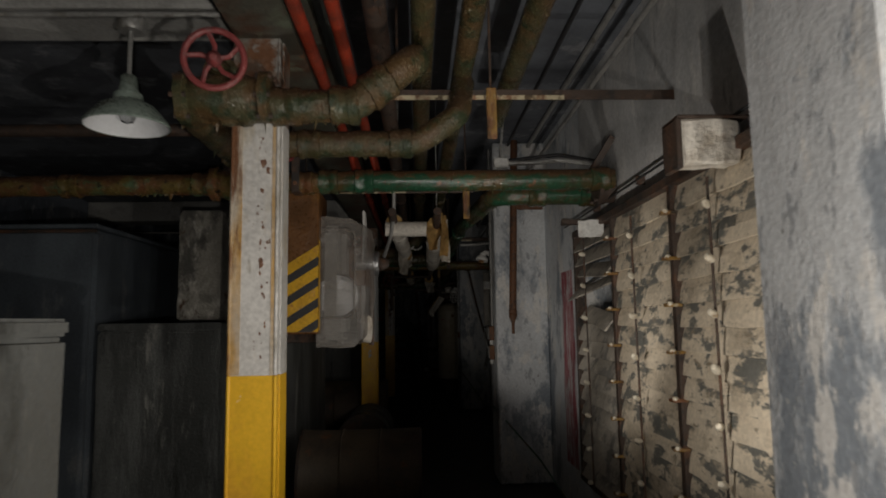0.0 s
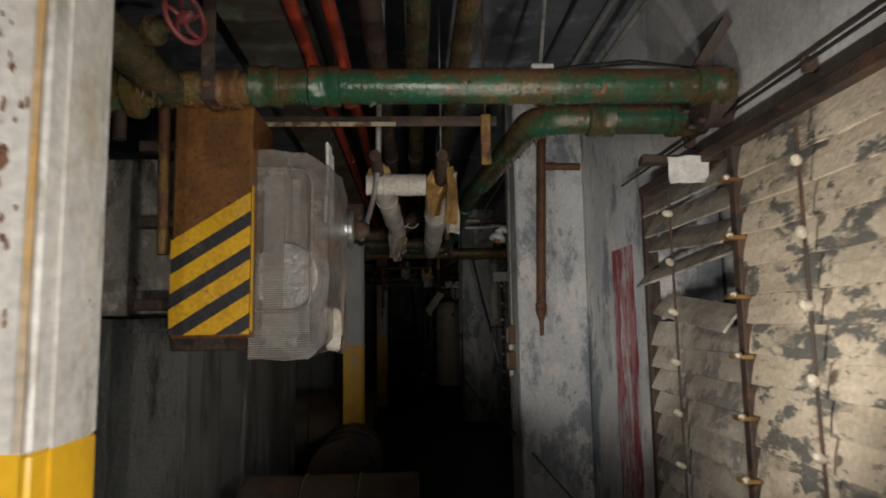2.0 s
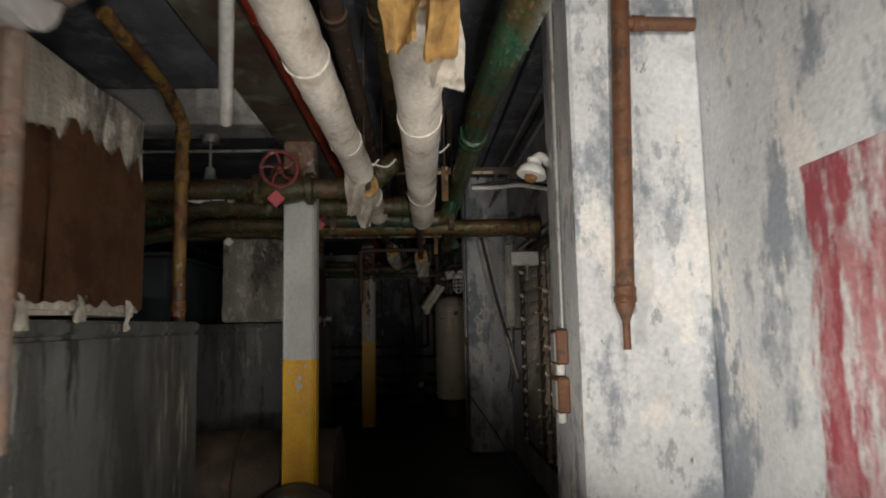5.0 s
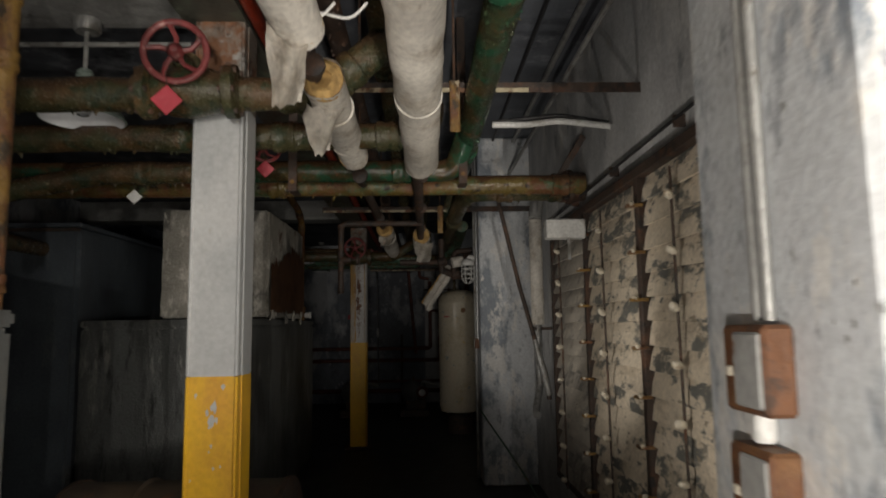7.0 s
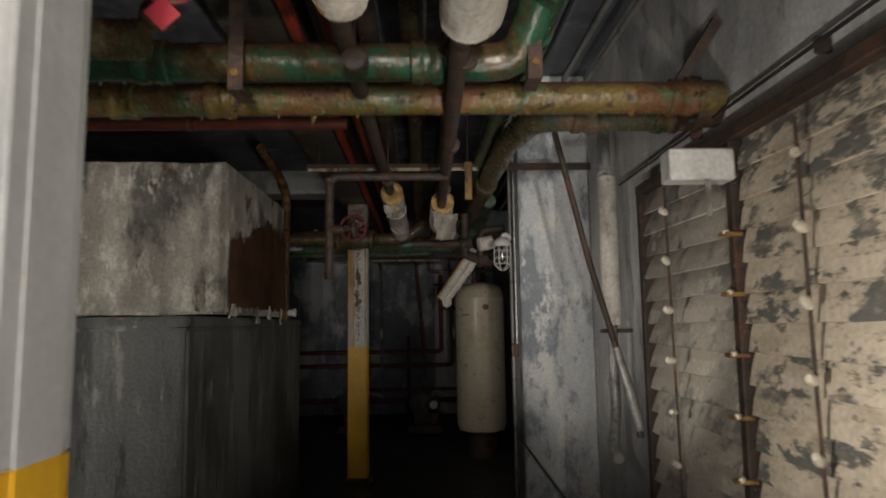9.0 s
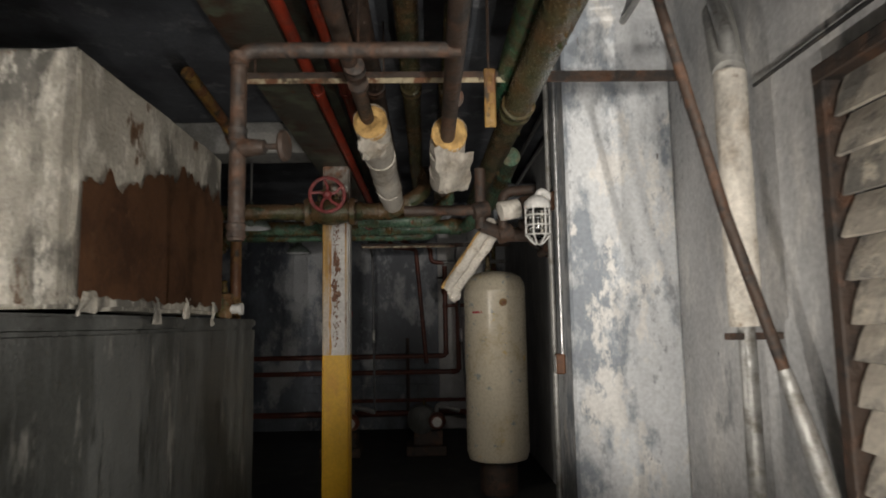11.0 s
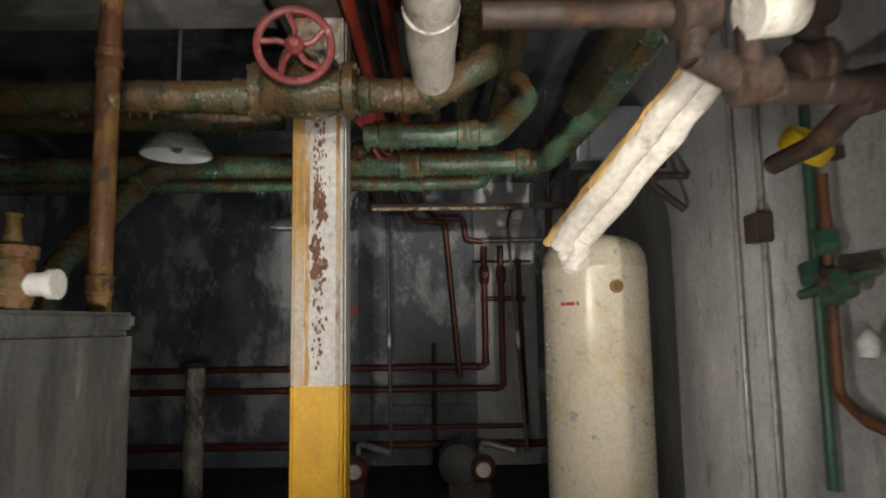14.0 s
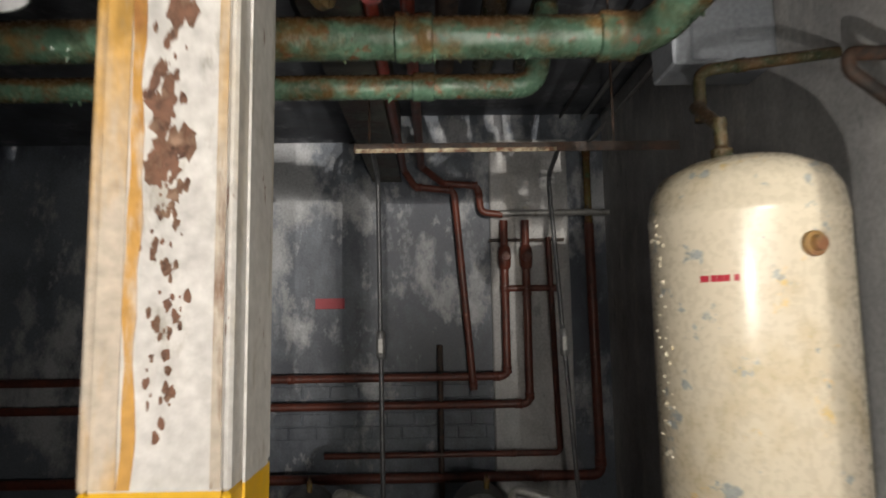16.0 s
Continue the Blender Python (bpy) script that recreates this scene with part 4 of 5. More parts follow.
def band(z0, z1, slope, mat, name, proud, label):
    bm = bmesh.new()
    w = 0.135
    vs = [bm.verts.new(p) for p in ((-w, -proud, z0), (w, -proud, z0 + slope), (w, -proud, z1 + slope), (-w, -proud, z1))]
    bm.faces.new(vs)
    r = bmesh.ops.extrude_face_region(bm, geom=bm.faces[:])
    bmesh.ops.translate(bm, vec=(0, proud - 0.0005, 0), verts=[v for v in r["geom"] if isinstance(v, bmesh.types.BMVert)])
    bmesh.ops.bisect_plane(bm, geom=bm.verts[:] + bm.edges[:] + bm.faces[:], plane_co=(0, 0, 0.012), plane_no=(0, 0, -1), clear_outer=True)
    if bm.verts:
        part(name, bm, mat, hb, label)


band(-0.3, 0.335, 0.17, haz_black, "black_field", 0.002, "black paint between the stripes")
for k in range(6):
    z = 0.335 - 0.066 - 0.118 * k
    band(z, z + 0.066, 0.17, haz_yellow, "yellow_stripe", 0.004, "worn yellow stripe")
part("edge_trim", box(0.136, 0.14, 0.0, 0.03, 0.02, 0.53, 0.002), haz_yellow, hb, "yellow edge strip")
for z in (0.1, 0.4, 0.68):
    part("mounting_bracket", box(-0.3, -0.13, 0.1, 0.16, z, z + 0.04, 0.004), rust, hb)
part("chain_guide", sweep(bmesh.new(), [(-0.21, 0.1, 0.86), (-0.20, 0.1, 0.3)], 0.022, 10), ochre, hb, "rusty guide bar", True)

hd = holder("burner", (-0.445, 3.80, 1.23), "oil burner with metal snout under a dusty plastic hood", "burner")
bm = bmesh.new()
W, H = 0.28, 0.80
prof = [(-0.14, 0), (0.08, 0), (0.13, 0.06), (0.145, 0.30), (0.15, 0.60), (0.13, 0.70), (0.06, 0.75), (-0.14, 0.76)]
fr = [bm.verts.new((x, 0.02 * math.sin(9 * z), z)) for x, z in prof]
bk = [bm.verts.new((x + 0.03, 0.3, z + 0.02)) for x, z in prof]
bm.faces.new(fr)
for k in range(len(prof)):
    bm.faces.new((fr[k], fr[(k + 1) % len(prof)], bk[(k + 1) % len(prof)], bk[k]))
bmesh.ops.triangulate(bm, faces=[f for f in bm.faces if len(f.verts) > 4])
bmesh.ops.subdivide_edges(bm, edges=bm.edges[:], cuts=4, use_grid_fill=True)
wobble(bm, 0.012, 9)
part("plastic_hood", bm, film_m, hd, "dusty crumpled clear plastic hood", True)
part("hood_frame", sweep(bmesh.new(), rounded([(-0.13, -0.006, 0.17), (0.08, -0.006, 0.17), (0.085, -0.006, 0.68), (-0.13, -0.006, 0.69)], 0.06), 0.006, 8), film_m, hd, "", True)
bm = bmesh.new()
for k in range(42):
    box(-0.135, 0.10, -0.010, -0.0085, 0.012 + 0.0077 * k, 0.0132 + 0.0077 * k, bm=bm)
tagged(part("grille", bm, grey_wrap, hd, "fine grey wire grille"), kind="stuff")
part("housing", wobble(box(-0.15, 0.02, 0.05, 0.42, 0.04, 0.72, 0.05, seg=3), 0.006, 6), grey_wrap, hd, "", True)
part("fan_scroll", lathe(bmesh.new(), [(0.12, -0.06), (0.13, -0.04), (0.13, 0.04), (0.12, 0.06)], (-0.03, 0.12, 0.30), (0.1, -1, 0), 28), galv, hd, "", True)
part("copper_plate", wobble(box(-0.12, 0.155, 0.27, 0.285, 0.37, 0.61, 0.004), 0.01, 7), rust_bright, hd, "rust-orange plate")
part("snout", lathe(bmesh.new(), [(0.072, 0), (0.075, 0.01), (0.075, 0.13), (0.08, 0.135), (0.08, 0.15), (0.03, 0.155)], (0.05, 0.33, 0.51), (1, 0.05, 0), 24), galv, hd, "shiny galvanised snout", True)
part("knuckle", wobble(lathe(bmesh.new(), [(0.035, 0), (0.045, 0.02), (0.03, 0.06), (0.02, 0.07)], (0.195, 0.36, 0.51), (1, 0.1, 0.1), 14), 0.004, 20), rust, hd, "", True)
part("white_flap", wobble(box(0.118, 0.13, 0.06, 0.26, 0.50, 0.80, 0.004), 0.012, 8, 2), white_metal, hd, "bent white sheet flap")
part("lower_flap", wobble(box(0.11, 0.17, 0.12, 0.2, 0.02, 0.18, 0.01), 0.018, 8, 2), canvas, hd, "bent white sheet flap")
part("support_leg", sweep(bmesh.new(), [(0.15, 0.40, 0.45), (0.15, 0.40, 0.0)], 0.016, 10), rust, hd, "", True)
part("bracket_to_box", box(-0.23, -0.12, 0.1, 0.2, 0.3, 0.4, 0.004), rust, hd)
part("rear_mount", box(-0.56, -0.1, 0.42, 0.5, 0.02, 0.3, 0.006), rust, hd)


# ---- lamps
def pendant(x, y, z, top=CEIL):
    h = holder("pendant_lamp", (x, y, z), "unlit green-grey enamel pendant lamp, white inside", "pendant lamp", "pendant lamps")
    part("shade", lathe(bmesh.new(), [(0.150, 0.0), (0.153, 0.004), (0.145, 0.02), (0.10, 0.075), (0.055, 0.1), (0.05, 0.125), (0.045, 0.125), (0.05, 0.095), (0.095, 0.07), (0.140, 0.018), (0.148, 0.0)], (0, 0, 0), (0, 0, 1), 36, False), enamel, h, "", True)
    part("reflector", lathe(bmesh.new(), [(0.146, 0.001), (0.137, 0.017), (0.092, 0.066), (0.04, 0.085), (0.0, 0.087)], (0, 0, 0), (0, 0, 1), 36, False), enamel_white, h, "white enamel inside of the shade", True)
    part("neck", lathe(bmesh.new(), [(0.05, 0.122), (0.035, 0.14), (0.03, 0.19), (0.02, 0.2), (0.0, 0.2)], (0, 0, 0), (0, 0, 1), 16), enamel, h, "", True)
    part("bulb", lathe(bmesh.new(), [(0.0, 0.012), (0.022, 0.02), (0.03, 0.04), (0.022, 0.065), (0.014, 0.085)], (0, 0, 0), (0, 0, 1), 16), glass, h, "", True)
    part("stem", sweep(bmesh.new(), [(0, 0, 0.19), (0, 0, top - z - 0.04)], 0.009, 10), steel_grey, h, "", True)
    part("ceiling_box", lathe(bmesh.new(), [(0.045, top - z - 0.05), (0.05, top - z - 0.04), (0.05, top - z - 0.001)], (0, 0, 0), (0, 0, 1), 16), steel_grey, h, "", True)


pendant(-1.07, 2.40, 2.10, 2.52)
pendant(-1.1, 7.42, 2.12, 2.52)
pendant(-1.25, 12.86, 2.09, 2.74)
pendant(-1.5, 16.0, 2.24, 2.74)
pipe([(-3.6, 2.28, 2.48), (-0.7, 2.28, 2.48)], 0.010, steel_grey, "thin grey conduit feeding the pendant lamps", name="conduit")
pipe([(-3.6, 7.42, 2.42), (-0.7, 7.42, 2.42)], 0.010, steel_grey, "thin grey conduit feeding the pendant lamps", name="conduit")


def jelly_lamp(x, y, z):
    h = holder("caged_lamp", (x, y, z), "white bulkhead lamp with wire cage on the pilaster corner", "wall lamp")
    part("cap", lathe(bmesh.new(), [(0.056, 0.0), (0.062, 0.01), (0.058, 0.035), (0.03, 0.06), (0.0, 0.062)], (0, 0, 0), (0, 0, 1), 24), white_metal, h, "", True)
    part("globe", lathe(bmesh.new(), [(0.042, 0.0), (0.042, -0.09), (0.034, -0.125), (0.015, -0.14), (0.0, -0.142)], (0, 0, 0), (0, 0, 1), 20), glass, h, "clear glass globe", True)
    for k in range(6):
        a = math.pi * k / 3
        part("cage_wire", sweep(bmesh.new(), rounded([(0.054 * math.cos(a), 0.054 * math.sin(a), 0.005), (0.054 * math.cos(a), 0.054 * math.sin(a), -0.12), (0.02 * math.cos(a), 0.02 * math.sin(a), -0.158), (0, 0, -0.16)], 0.03), 0.0042, 6), white_metal, h, "", True)
    for zz in (-0.03, -0.075, -0.118):
        part("cage_ring", sweep(bmesh.new(), [(0.055 * math.cos(a), 0.055 * math.sin(a), zz) for a in [2 * math.pi * k / 24 for k in range(25)]], 0.004, 6, False), white_metal, h, "", True)
    part("arm", sweep(bmesh.new(), rounded([(0, 0, 0.055), (0.02, 0.0, 0.085), (0.075, 0.02, 0.05), (0.10, 0.06, 0.05)], 0.03), 0.018, 10), white_metal, h, "", True)
    part("back_box", box(0.062, 0.11, -0.03, 0.045, 0.0, 0.08, 0.006), rust_bright, h)


jelly_lamp(0.598, 10.78, 1.85)
h = holder("wall_light", (0.60, 6.04, 1.93), "white porcelain bulkhead lamp without its globe", "wall lamp")
part("bell", lathe(bmesh.new(), [(0.058, 0.0), (0.06, 0.006), (0.052, 0.03), (0.03, 0.05), (0.03, 0.07), (0.0, 0.072)], (0, -0.01, 0), (0.25, 0.1, 0.95), 24), white_metal, h, "", True)
part("socket", lathe(bmesh.new(), [(0.0, -0.02), (0.022, -0.02), (0.026, 0.0), (0.026, 0.01)], (0, -0.01, 0), (0.25, 0.1, 0.95), 16), ochre, h, "", True)
part("arm", sweep(bmesh.new(), rounded([(0.01, -0.01, 0.06), (0.04, 0.0, 0.085), (0.09, 0.045, 0.06)], 0.03), 0.02, 10), white_metal, h, "", True)

# ---- on the pilasters and the east wall
for y in (5.88, 5.91):
    pipe([(0.668, y, CEIL), (0.668, y, 1.33)], 0.009, steel_grey, "pair of grey conduits down a pilaster", name="conduit", group="pilaster conduits")
for z in (1.20, 1.03):
    s = holder("switch_box", (0.66, 5.90, z), "rusty orange switch box on the pilaster with worn cover", "switch box", "switch boxes")
    part("back", box(-0.025, 0.02, -0.06, 0.06, 0, 0.125, 0.006), rust_bright, s)
    part("cover", box(-0.031, -0.024, -0.055, 0.02, 0.01, 0.115, 0.004), beam_white, s, "pale worn cover plate")
    part("collar", lathe(bmesh.new(), [(0.014, -0.04), (0.017, -0.035), (0.017, -0.005), (0.014, 0.0)], (0, 0, 0), (0, 0, 1), 12), white_metal, s, "", True)
    part("lug", box(-0.03, -0.024, 0.03, 0.045, 0.05, 0.065, 0.002), knob_m, s)
pipe([(0.865, 5.6, CEIL), (0.84, 5.6, 2.3), (0.815, 5.6, 1.42)], 0.031, rust_bright, "rusty brown drop pipe with a side stub and pointed end", [(1, 0.98)], name="drop_pipe", bend=0.05)
pipe([(0.842, 5.6, 2.36), (1.10, 5.6, 2.355)], 0.024, rust_bright, "short rusty side stub with a white end", [(0, 0.25)], name="pipe_stub")
thing("pipe_tip", lathe(bmesh.new(), [(0.013, -0.15), (0.013, -0.06), (0.032, -0.01), (0.033, 0.03), (0.026, 0.04)], (0.815, 5.6, 1.41), (0, 0, 1), 12), rust_bright, "rusty reducer at the end of a drop pipe", "pipe fitting", "", True)
pipe([(0.95, 1.9, 2.62), (0.95, 16.4, 2.62)], 0.014, steel_grey, "grey conduit along the wall near the ceiling", name="conduit", group="conduits")
# red paint on the wall, uneven at its edges
bm = box(WALL - 0.004, WALL - 0.002, 4.755, 5.12, 0.3, 1.74)
bmesh.ops.subdivide_edges(bm, edges=[e for e in bm.edges if abs(e.verts[0].co.z - e.verts[1].co.z) > 1], cuts=26)
for v in bm.verts:
    v.co.y += 0.03 * noise.noise(Vector((v.co.z * 7, v.co.y * 3, 0))) + (0.05 * max(0, v.co.z - 1.5) if v.co.y < 5 else 0)
thing("painted_mark", bm, redmark, "streaky faded red paint mark on the plaster wall", "paint mark")
# boxes at the louvres
wb = holder("junction_box", (0.98, 8.47, 1.79), "white metal box fixed to the louvre frame", "junction box", "white boxes")
part("body", box(-0.115, 0.10, -0.0, 0.09, 0, 0.105, 0.006), white_metal, wb)
part("strap", box(-0.005, 0.012, -0.004, -0.001, -0.12, 0.0), steel_grey, wb)
wb = holder("junction_box", (1.0, 2.1, 1.86), "torn white box on a rusty bracket above the louvres", "junction box", "white boxes")
part("body", wobble(box(-0.11, 0.09, 0, 0.12, 0.02, 0.17, 0.008), 0.012, 11, 4), canvas, wb)
part("bracket", box(-0.125, 0.12, -0.012, 0.13, 0.172, 0.182, 0.002), rust, wb)
part("side", box(-0.13, -0.112, -0.01, 0.12, 0.0, 0.17, 0.003), rust, wb)
wb = holder("wall_bracket", (1.0, 3.80, 1.93), "bent rusty bracket with a torn white plate", "bracket")
part("arm", wobble(box(-0.14, 0.12, -0.02, 0.05, 0.0, 0.03, 0.004), 0.008, 12, 2), rust, wb)
part("plate", wobble(box(-0.05, 0.10, -0.032, -0.026, -0.08, 0.02, 0.002), 0.008, 18, 3), white_metal, wb, "torn white plate")
for y in (3.68, 8.7):
    wf = holder("pipe_flange", (1.06, y, 2.12), "heavy rusted flange where pipes enter the wall", "pipe flange", "pipe flanges")
    part("disc", wobble(lathe(bmesh.new(), [(0.06, -0.03), (0.10, -0.025), (0.10, 0.0), (0.085, 0.005), (0.085, 0.075)], (0, 0, 0), (1, 0, 0), 24), 0.004, 20), rust, wf, "", True)
    part("brace", wobble(sweep(bmesh.new(), [(-0.06, 0.02, 0.07), (0.07, -0.06, 0.29)], 0.026, 4), 0.003, 20), rust, wf)
    for k in range(6):
        q = math.pi * k / 3
        part("bolt", lathe(bmesh.new(), [(0.0, -0.05), (0.011, -0.05), (0.011, -0.026)], (0, 0.085 * math.cos(q), 0.085 * math.sin(q)), (1, 0, 0), 6), rust, wf)
for y in (3.95, 8.2):
    f = pipe([(1.13, y - 0.1, 2.3), (0.9, y, 2.36), (0.72, y, 2.34), (0.55, y, 2.34)], 0.016, white_metal if y > 5 else steel_grey, "pale flexible conduit sagging from the wall", name="flexible_conduit", bend=0.15)
    pipe([(1.13, y - 0.06, 2.33), (0.9, y + 0.03, 2.40), (0.72, y + 0.03, 2.38), (0.55, y + 0.03, 2.36)], 0.012, black_rubber, "black cable beside a flexible conduit", name="cable", bend=0.15)
jb = holder("conduit_box", (0.52, 3.95, 2.32), "small white conduit box on flexible conduit", "junction box")
part("body", box(-0.04, 0.05, -0.03, 0.03, -0.01, 0.05, 0.005), white_metal, jb)
part("hanger", sweep(bmesh.new(), [(0, 0, 0.05), (0.06, 0, CEIL - 2.32)], 0.008, 8), steel_grey, jb)
# lagged riser and leaning rods
lr = holder("lagged_riser", (1.04, 9.8, 1.30), "cream lagged vertical pipe with bare curved end", "pipe")
bm = sweep(bmesh.new(), split([(0, 0, 0.02), (0, 0, 0.80)], 0.08), 0.048, 16)
part("lagging", wobble(bm, 0.004, 9), canvas, lr, "", True)
part("pipe", sweep(bmesh.new(), rounded([(0.06, 0.2, 1.15), (0.0, 0.0, 0.92), (0, 0, -0.42), (-0.05, -0.1, -0.58), (-0.07, -0.25, -0.6)], 0.12), 0.026, 12), steel_grey, lr, "", True)
part("foot_clip", box(-0.06, 0.11, -0.02, 0.02, -0.02, 0.0, 0.002), rust, lr)
part("elbow_lagging", wobble(sweep(bmesh.new(), [(0, 0, 0.8), (0.02, 0.06, 0.9), (0.07, 0.2, 1.1)], 0.05, 14), 0.005, 9), grey_wrap, lr, "", True)
hose = pipe([(0.72, 9.55, 2.27), (0.86, 9.5, 1.6), (0.99, 9.42, 1.05), (1.03, 9.4, 0.82)], 0.015, rust, "dark hose hanging from a pipe support", name="hose", bend=0.4)
part("sleeve", wobble(sweep(bmesh.new(), [(0.95, 9.445, 1.22), (1.0, 9.415, 1.0), (1.03, 9.4, 0.85)], 0.026, 12, True, [0.018, 0.026, 0.022]), 0.002, 20), steel_grey, hose, "grey sleeve at the end", True)
pipe([(0.66, 6.0, 0.62), (0.9, 5.0, 0.34), (1.05, 4.2, 0.05)], 0.007, valve_green, "thin green pole leaning along the wall", name="pole")
pipe([(0.66, 10.5, 0.62), (0.85, 9.6, 0.34), (1.0, 8.8, 0.05)], 0.007, valve_green, "thin green pole leaning along the wall", name="pole")
pipe([(0.668, 10.68, CEIL), (0.668, 10.68, 1.2)], 0.010, galv, "bright steel conduit down the pilaster", name="conduit")
pipe([(0.664, 10.83, CEIL), (0.664, 10.83, 0.0)], 0.014, steel_grey, "dull grey conduit down the pilaster", name="conduit")
s = holder("switch_box", (0.66, 10.69, 1.12), "small rusty switch box at the end of a conduit", "switch box", "switch boxes")
part("back", box(-0.02, 0.018, -0.024, 0.024, 0, 0.085, 0.005), rust_bright, s)
part("cover", box(-0.024, -0.021, -0.019, 0.019, 0.008, 0.075, 0.001), white_metal, s)

# ---- ochre riser by each tank block
for y in (6.95, 11.97):
    pipe([(-1.1, y - 0.9, 2.62), (-1.1, y - 0.25, 2.55), (-1.1, y, 2.45), (-1.1, y, 0.0)], 0.034, ochre, "rust-yellow riser pipe beside the tank block", [(1, 0.5), (2, 0.03), (2, 0.12), (2, 0.4)], name="riser_pipe", bend=0.08, group="riser pipes")
vb = holder("brass_valve", (-1.0, 11.42, 1.388), "old brass valve standing on the tank block", "valve")
part("body", wobble(lathe(bmesh.new(), [(0.04, 0), (0.045, 0.02), (0.05, 0.06), (0.042, 0.10), (0.05, 0.105), (0.05, 0.13), (0.02, 0.14), (0.012, 0.19), (0.02, 0.2), (0.0, 0.21)], (0, 0, 0), (0, 0, 1), 16), 0.003, 30), brassy, vb, "", True)
part("outlet", lathe(bmesh.new(), [(0.025, 0.0), (0.025, 0.08), (0.032, 0.082), (0.032, 0.1), (0.0, 0.1)], (0, 0, 0.05), (1, 0, 0), 14), white_metal, vb, "", True)

# ---- cream tank
tk = holder("pressure_tank", (0.65, 13.24, 0), "tall cream pressure tank with chipped paint and rust blisters", "tank")
R = 0.25
part("shell", lathe(bmesh.new(), [(0.0, 0.24), (R * 0.6, 0.245), (R * 0.93, 0.27), (R, 0.33), (R, 1.58), (R * 1.008, 1.585), (R * 1.008, 1.60), (R, 1.605), (R * 0.97, 1.66), (R * 0.86, 1.71), (R * 0.6, 1.745), (R * 0.3, 1.76), (0.0, 1.763)], (0, 0, 0), (0, 0, 1), 56), tank_m, tk, "", True)
part("skirt", lathe(bmesh.new(), [(R * 0.6, 0.001), (R * 0.6, 0.26)], (0, 0, 0), (0, 0, 1), 40), rust, tk, "dark rusty skirt", True)
a = radians(-81)
part("port", lathe(bmesh.new(), [(0.032, -0.01), (0.03, 0.012), (0.02, 0.014), (0.018, 0.03), (0.0, 0.031)], (R * math.cos(a), R * math.sin(a), 1.50), (math.cos(a), math.sin(a), 0), 14), ochre, tk, "rusty threaded port", True)
part("top_fitting", lathe(bmesh.new(), [(0.03, 1.75), (0.03, 1.79), (0.018, 1.8), (0.018, 1.88), (0.0, 1.88)], (-0.05, 0, 0), (0, 0, 1), 12), olive, tk, "", True)
rnd = random.Random(4)
bm = bmesh.new()
for k in range(46):
    z, a = rnd.uniform(0.95, 1.6), radians(rnd.gauss(186, 5))
    bmesh.ops.create_icosphere(bm, subdivisions=1, radius=rnd.uniform(0.003, 0.008), matrix=Matrix.Translation((R * math.cos(a), R * math.sin(a), z)))
tagged(part("blisters", bm, tank_m, tk, "small paint blisters"), kind="stuff")
for k, (x, w) in enumerate(((0, 0.022), (0.03, 0.045), (0.078, 0.012))):
    a = radians(-140) + x / R
    for j in range(3):
        bm = box(-w / 6, w / 7, -0.0008, 0.0008, -0.008, 0.008)
        bmesh.ops.transform(bm, matrix=pose((R + 0.0012) * math.cos(a + j * w / 3 / R), (R + 0.0012) * math.sin(a + j * w / 3 / R), 1.425, 0, 0, math.degrees(a) + 90), verts=bm.verts)
        part("stencil_bar", bm, tag_red, tk, "faded red stencil mark")
# broken piece of lagging leaning over the tank
bl = holder("broken_lagging", (0.25, 11.84, 1.555), "split half-shell of white pipe lagging with orange wool, hanging", "insulation")
d = Vector((0.23, -0.46, 0.33))
for k, (off, m, lab) in enumerate(((-0.029, canvas, ""), (0.029, canvas, ""))):
    pts = split([(off, 0, 0), tuple(d + Vector((off, 0, 0)))], 0.05)
    bm = sweep(bmesh.new(), pts, 0.031, 12)
    for v in bm.verts:
        v.co += noise.noise_vector(v.co * 12) * 0.009
    part("half_shell", bm, m, bl, lab, True)
part("wool", wobble(sweep(bmesh.new(), split([(-0.06, 0.01, 0.005), tuple(d + Vector((-0.056, 0.01, 0.0)))], 0.06), 0.014, 8), 0.006, 20), foam, bl, "orange glass wool edge", True)
part("hanging_wire", sweep(bmesh.new(), [tuple(d - Vector((0, 0.0, 0.01))), (0.20, -0.58, 0.27)], 0.008, 8), rust, bl, "", True)
part("torn_end", wobble(lathe(bmesh.new(), [(0.0, -0.085), (0.014, -0.082), (0.022, -0.07), (0.03, -0.055), (0.036, -0.04), (0.04, -0.022), (0.04, -0.005), (0.034, 0.015), (0.028, 0.03), (0.0, 0.04)], (0.015, -0.01, 0.0), (0.25, 0.1, 1), 28), 0.017, 38), canvas, bl, "crumpled torn canvas end")
# rusty valve manifold above it
mf = holder("pipe_manifold", (0.38, 11.25, 1.85), "dark rusty pipe manifold with valves beside the pilaster", "pipe manifold")
for pts, r in ((((-0.4, 0.0, 0.08), (0.0, 0.0, 0.08)), 0.028), (((0.0, 0.0, 0.30), (0.0, 0.0, -0.02)), 0.03), (((0.0, 0.0, -0.0), (0.14, 0.05, -0.05), (0.75, 0.1, -0.04)), 0.034),
               (((0.12, 0.02, -0.04), (0.12, 0.02, 0.18), (0.30, 0.05, 0.2)), 0.026), (((0.26, 0.06, -0.04), (0.26, 0.06, 0.12)), 0.03), (((0.4, 0.1, -0.04), (0.4, 0.3, -0.1), (0.4, 0.5, -0.1)), 0.026)):
    part("pipe", wobble(sweep(bmesh.new(), rounded(pts, 0.06), r, 12), 0.003, 25), rust, mf, "", True)
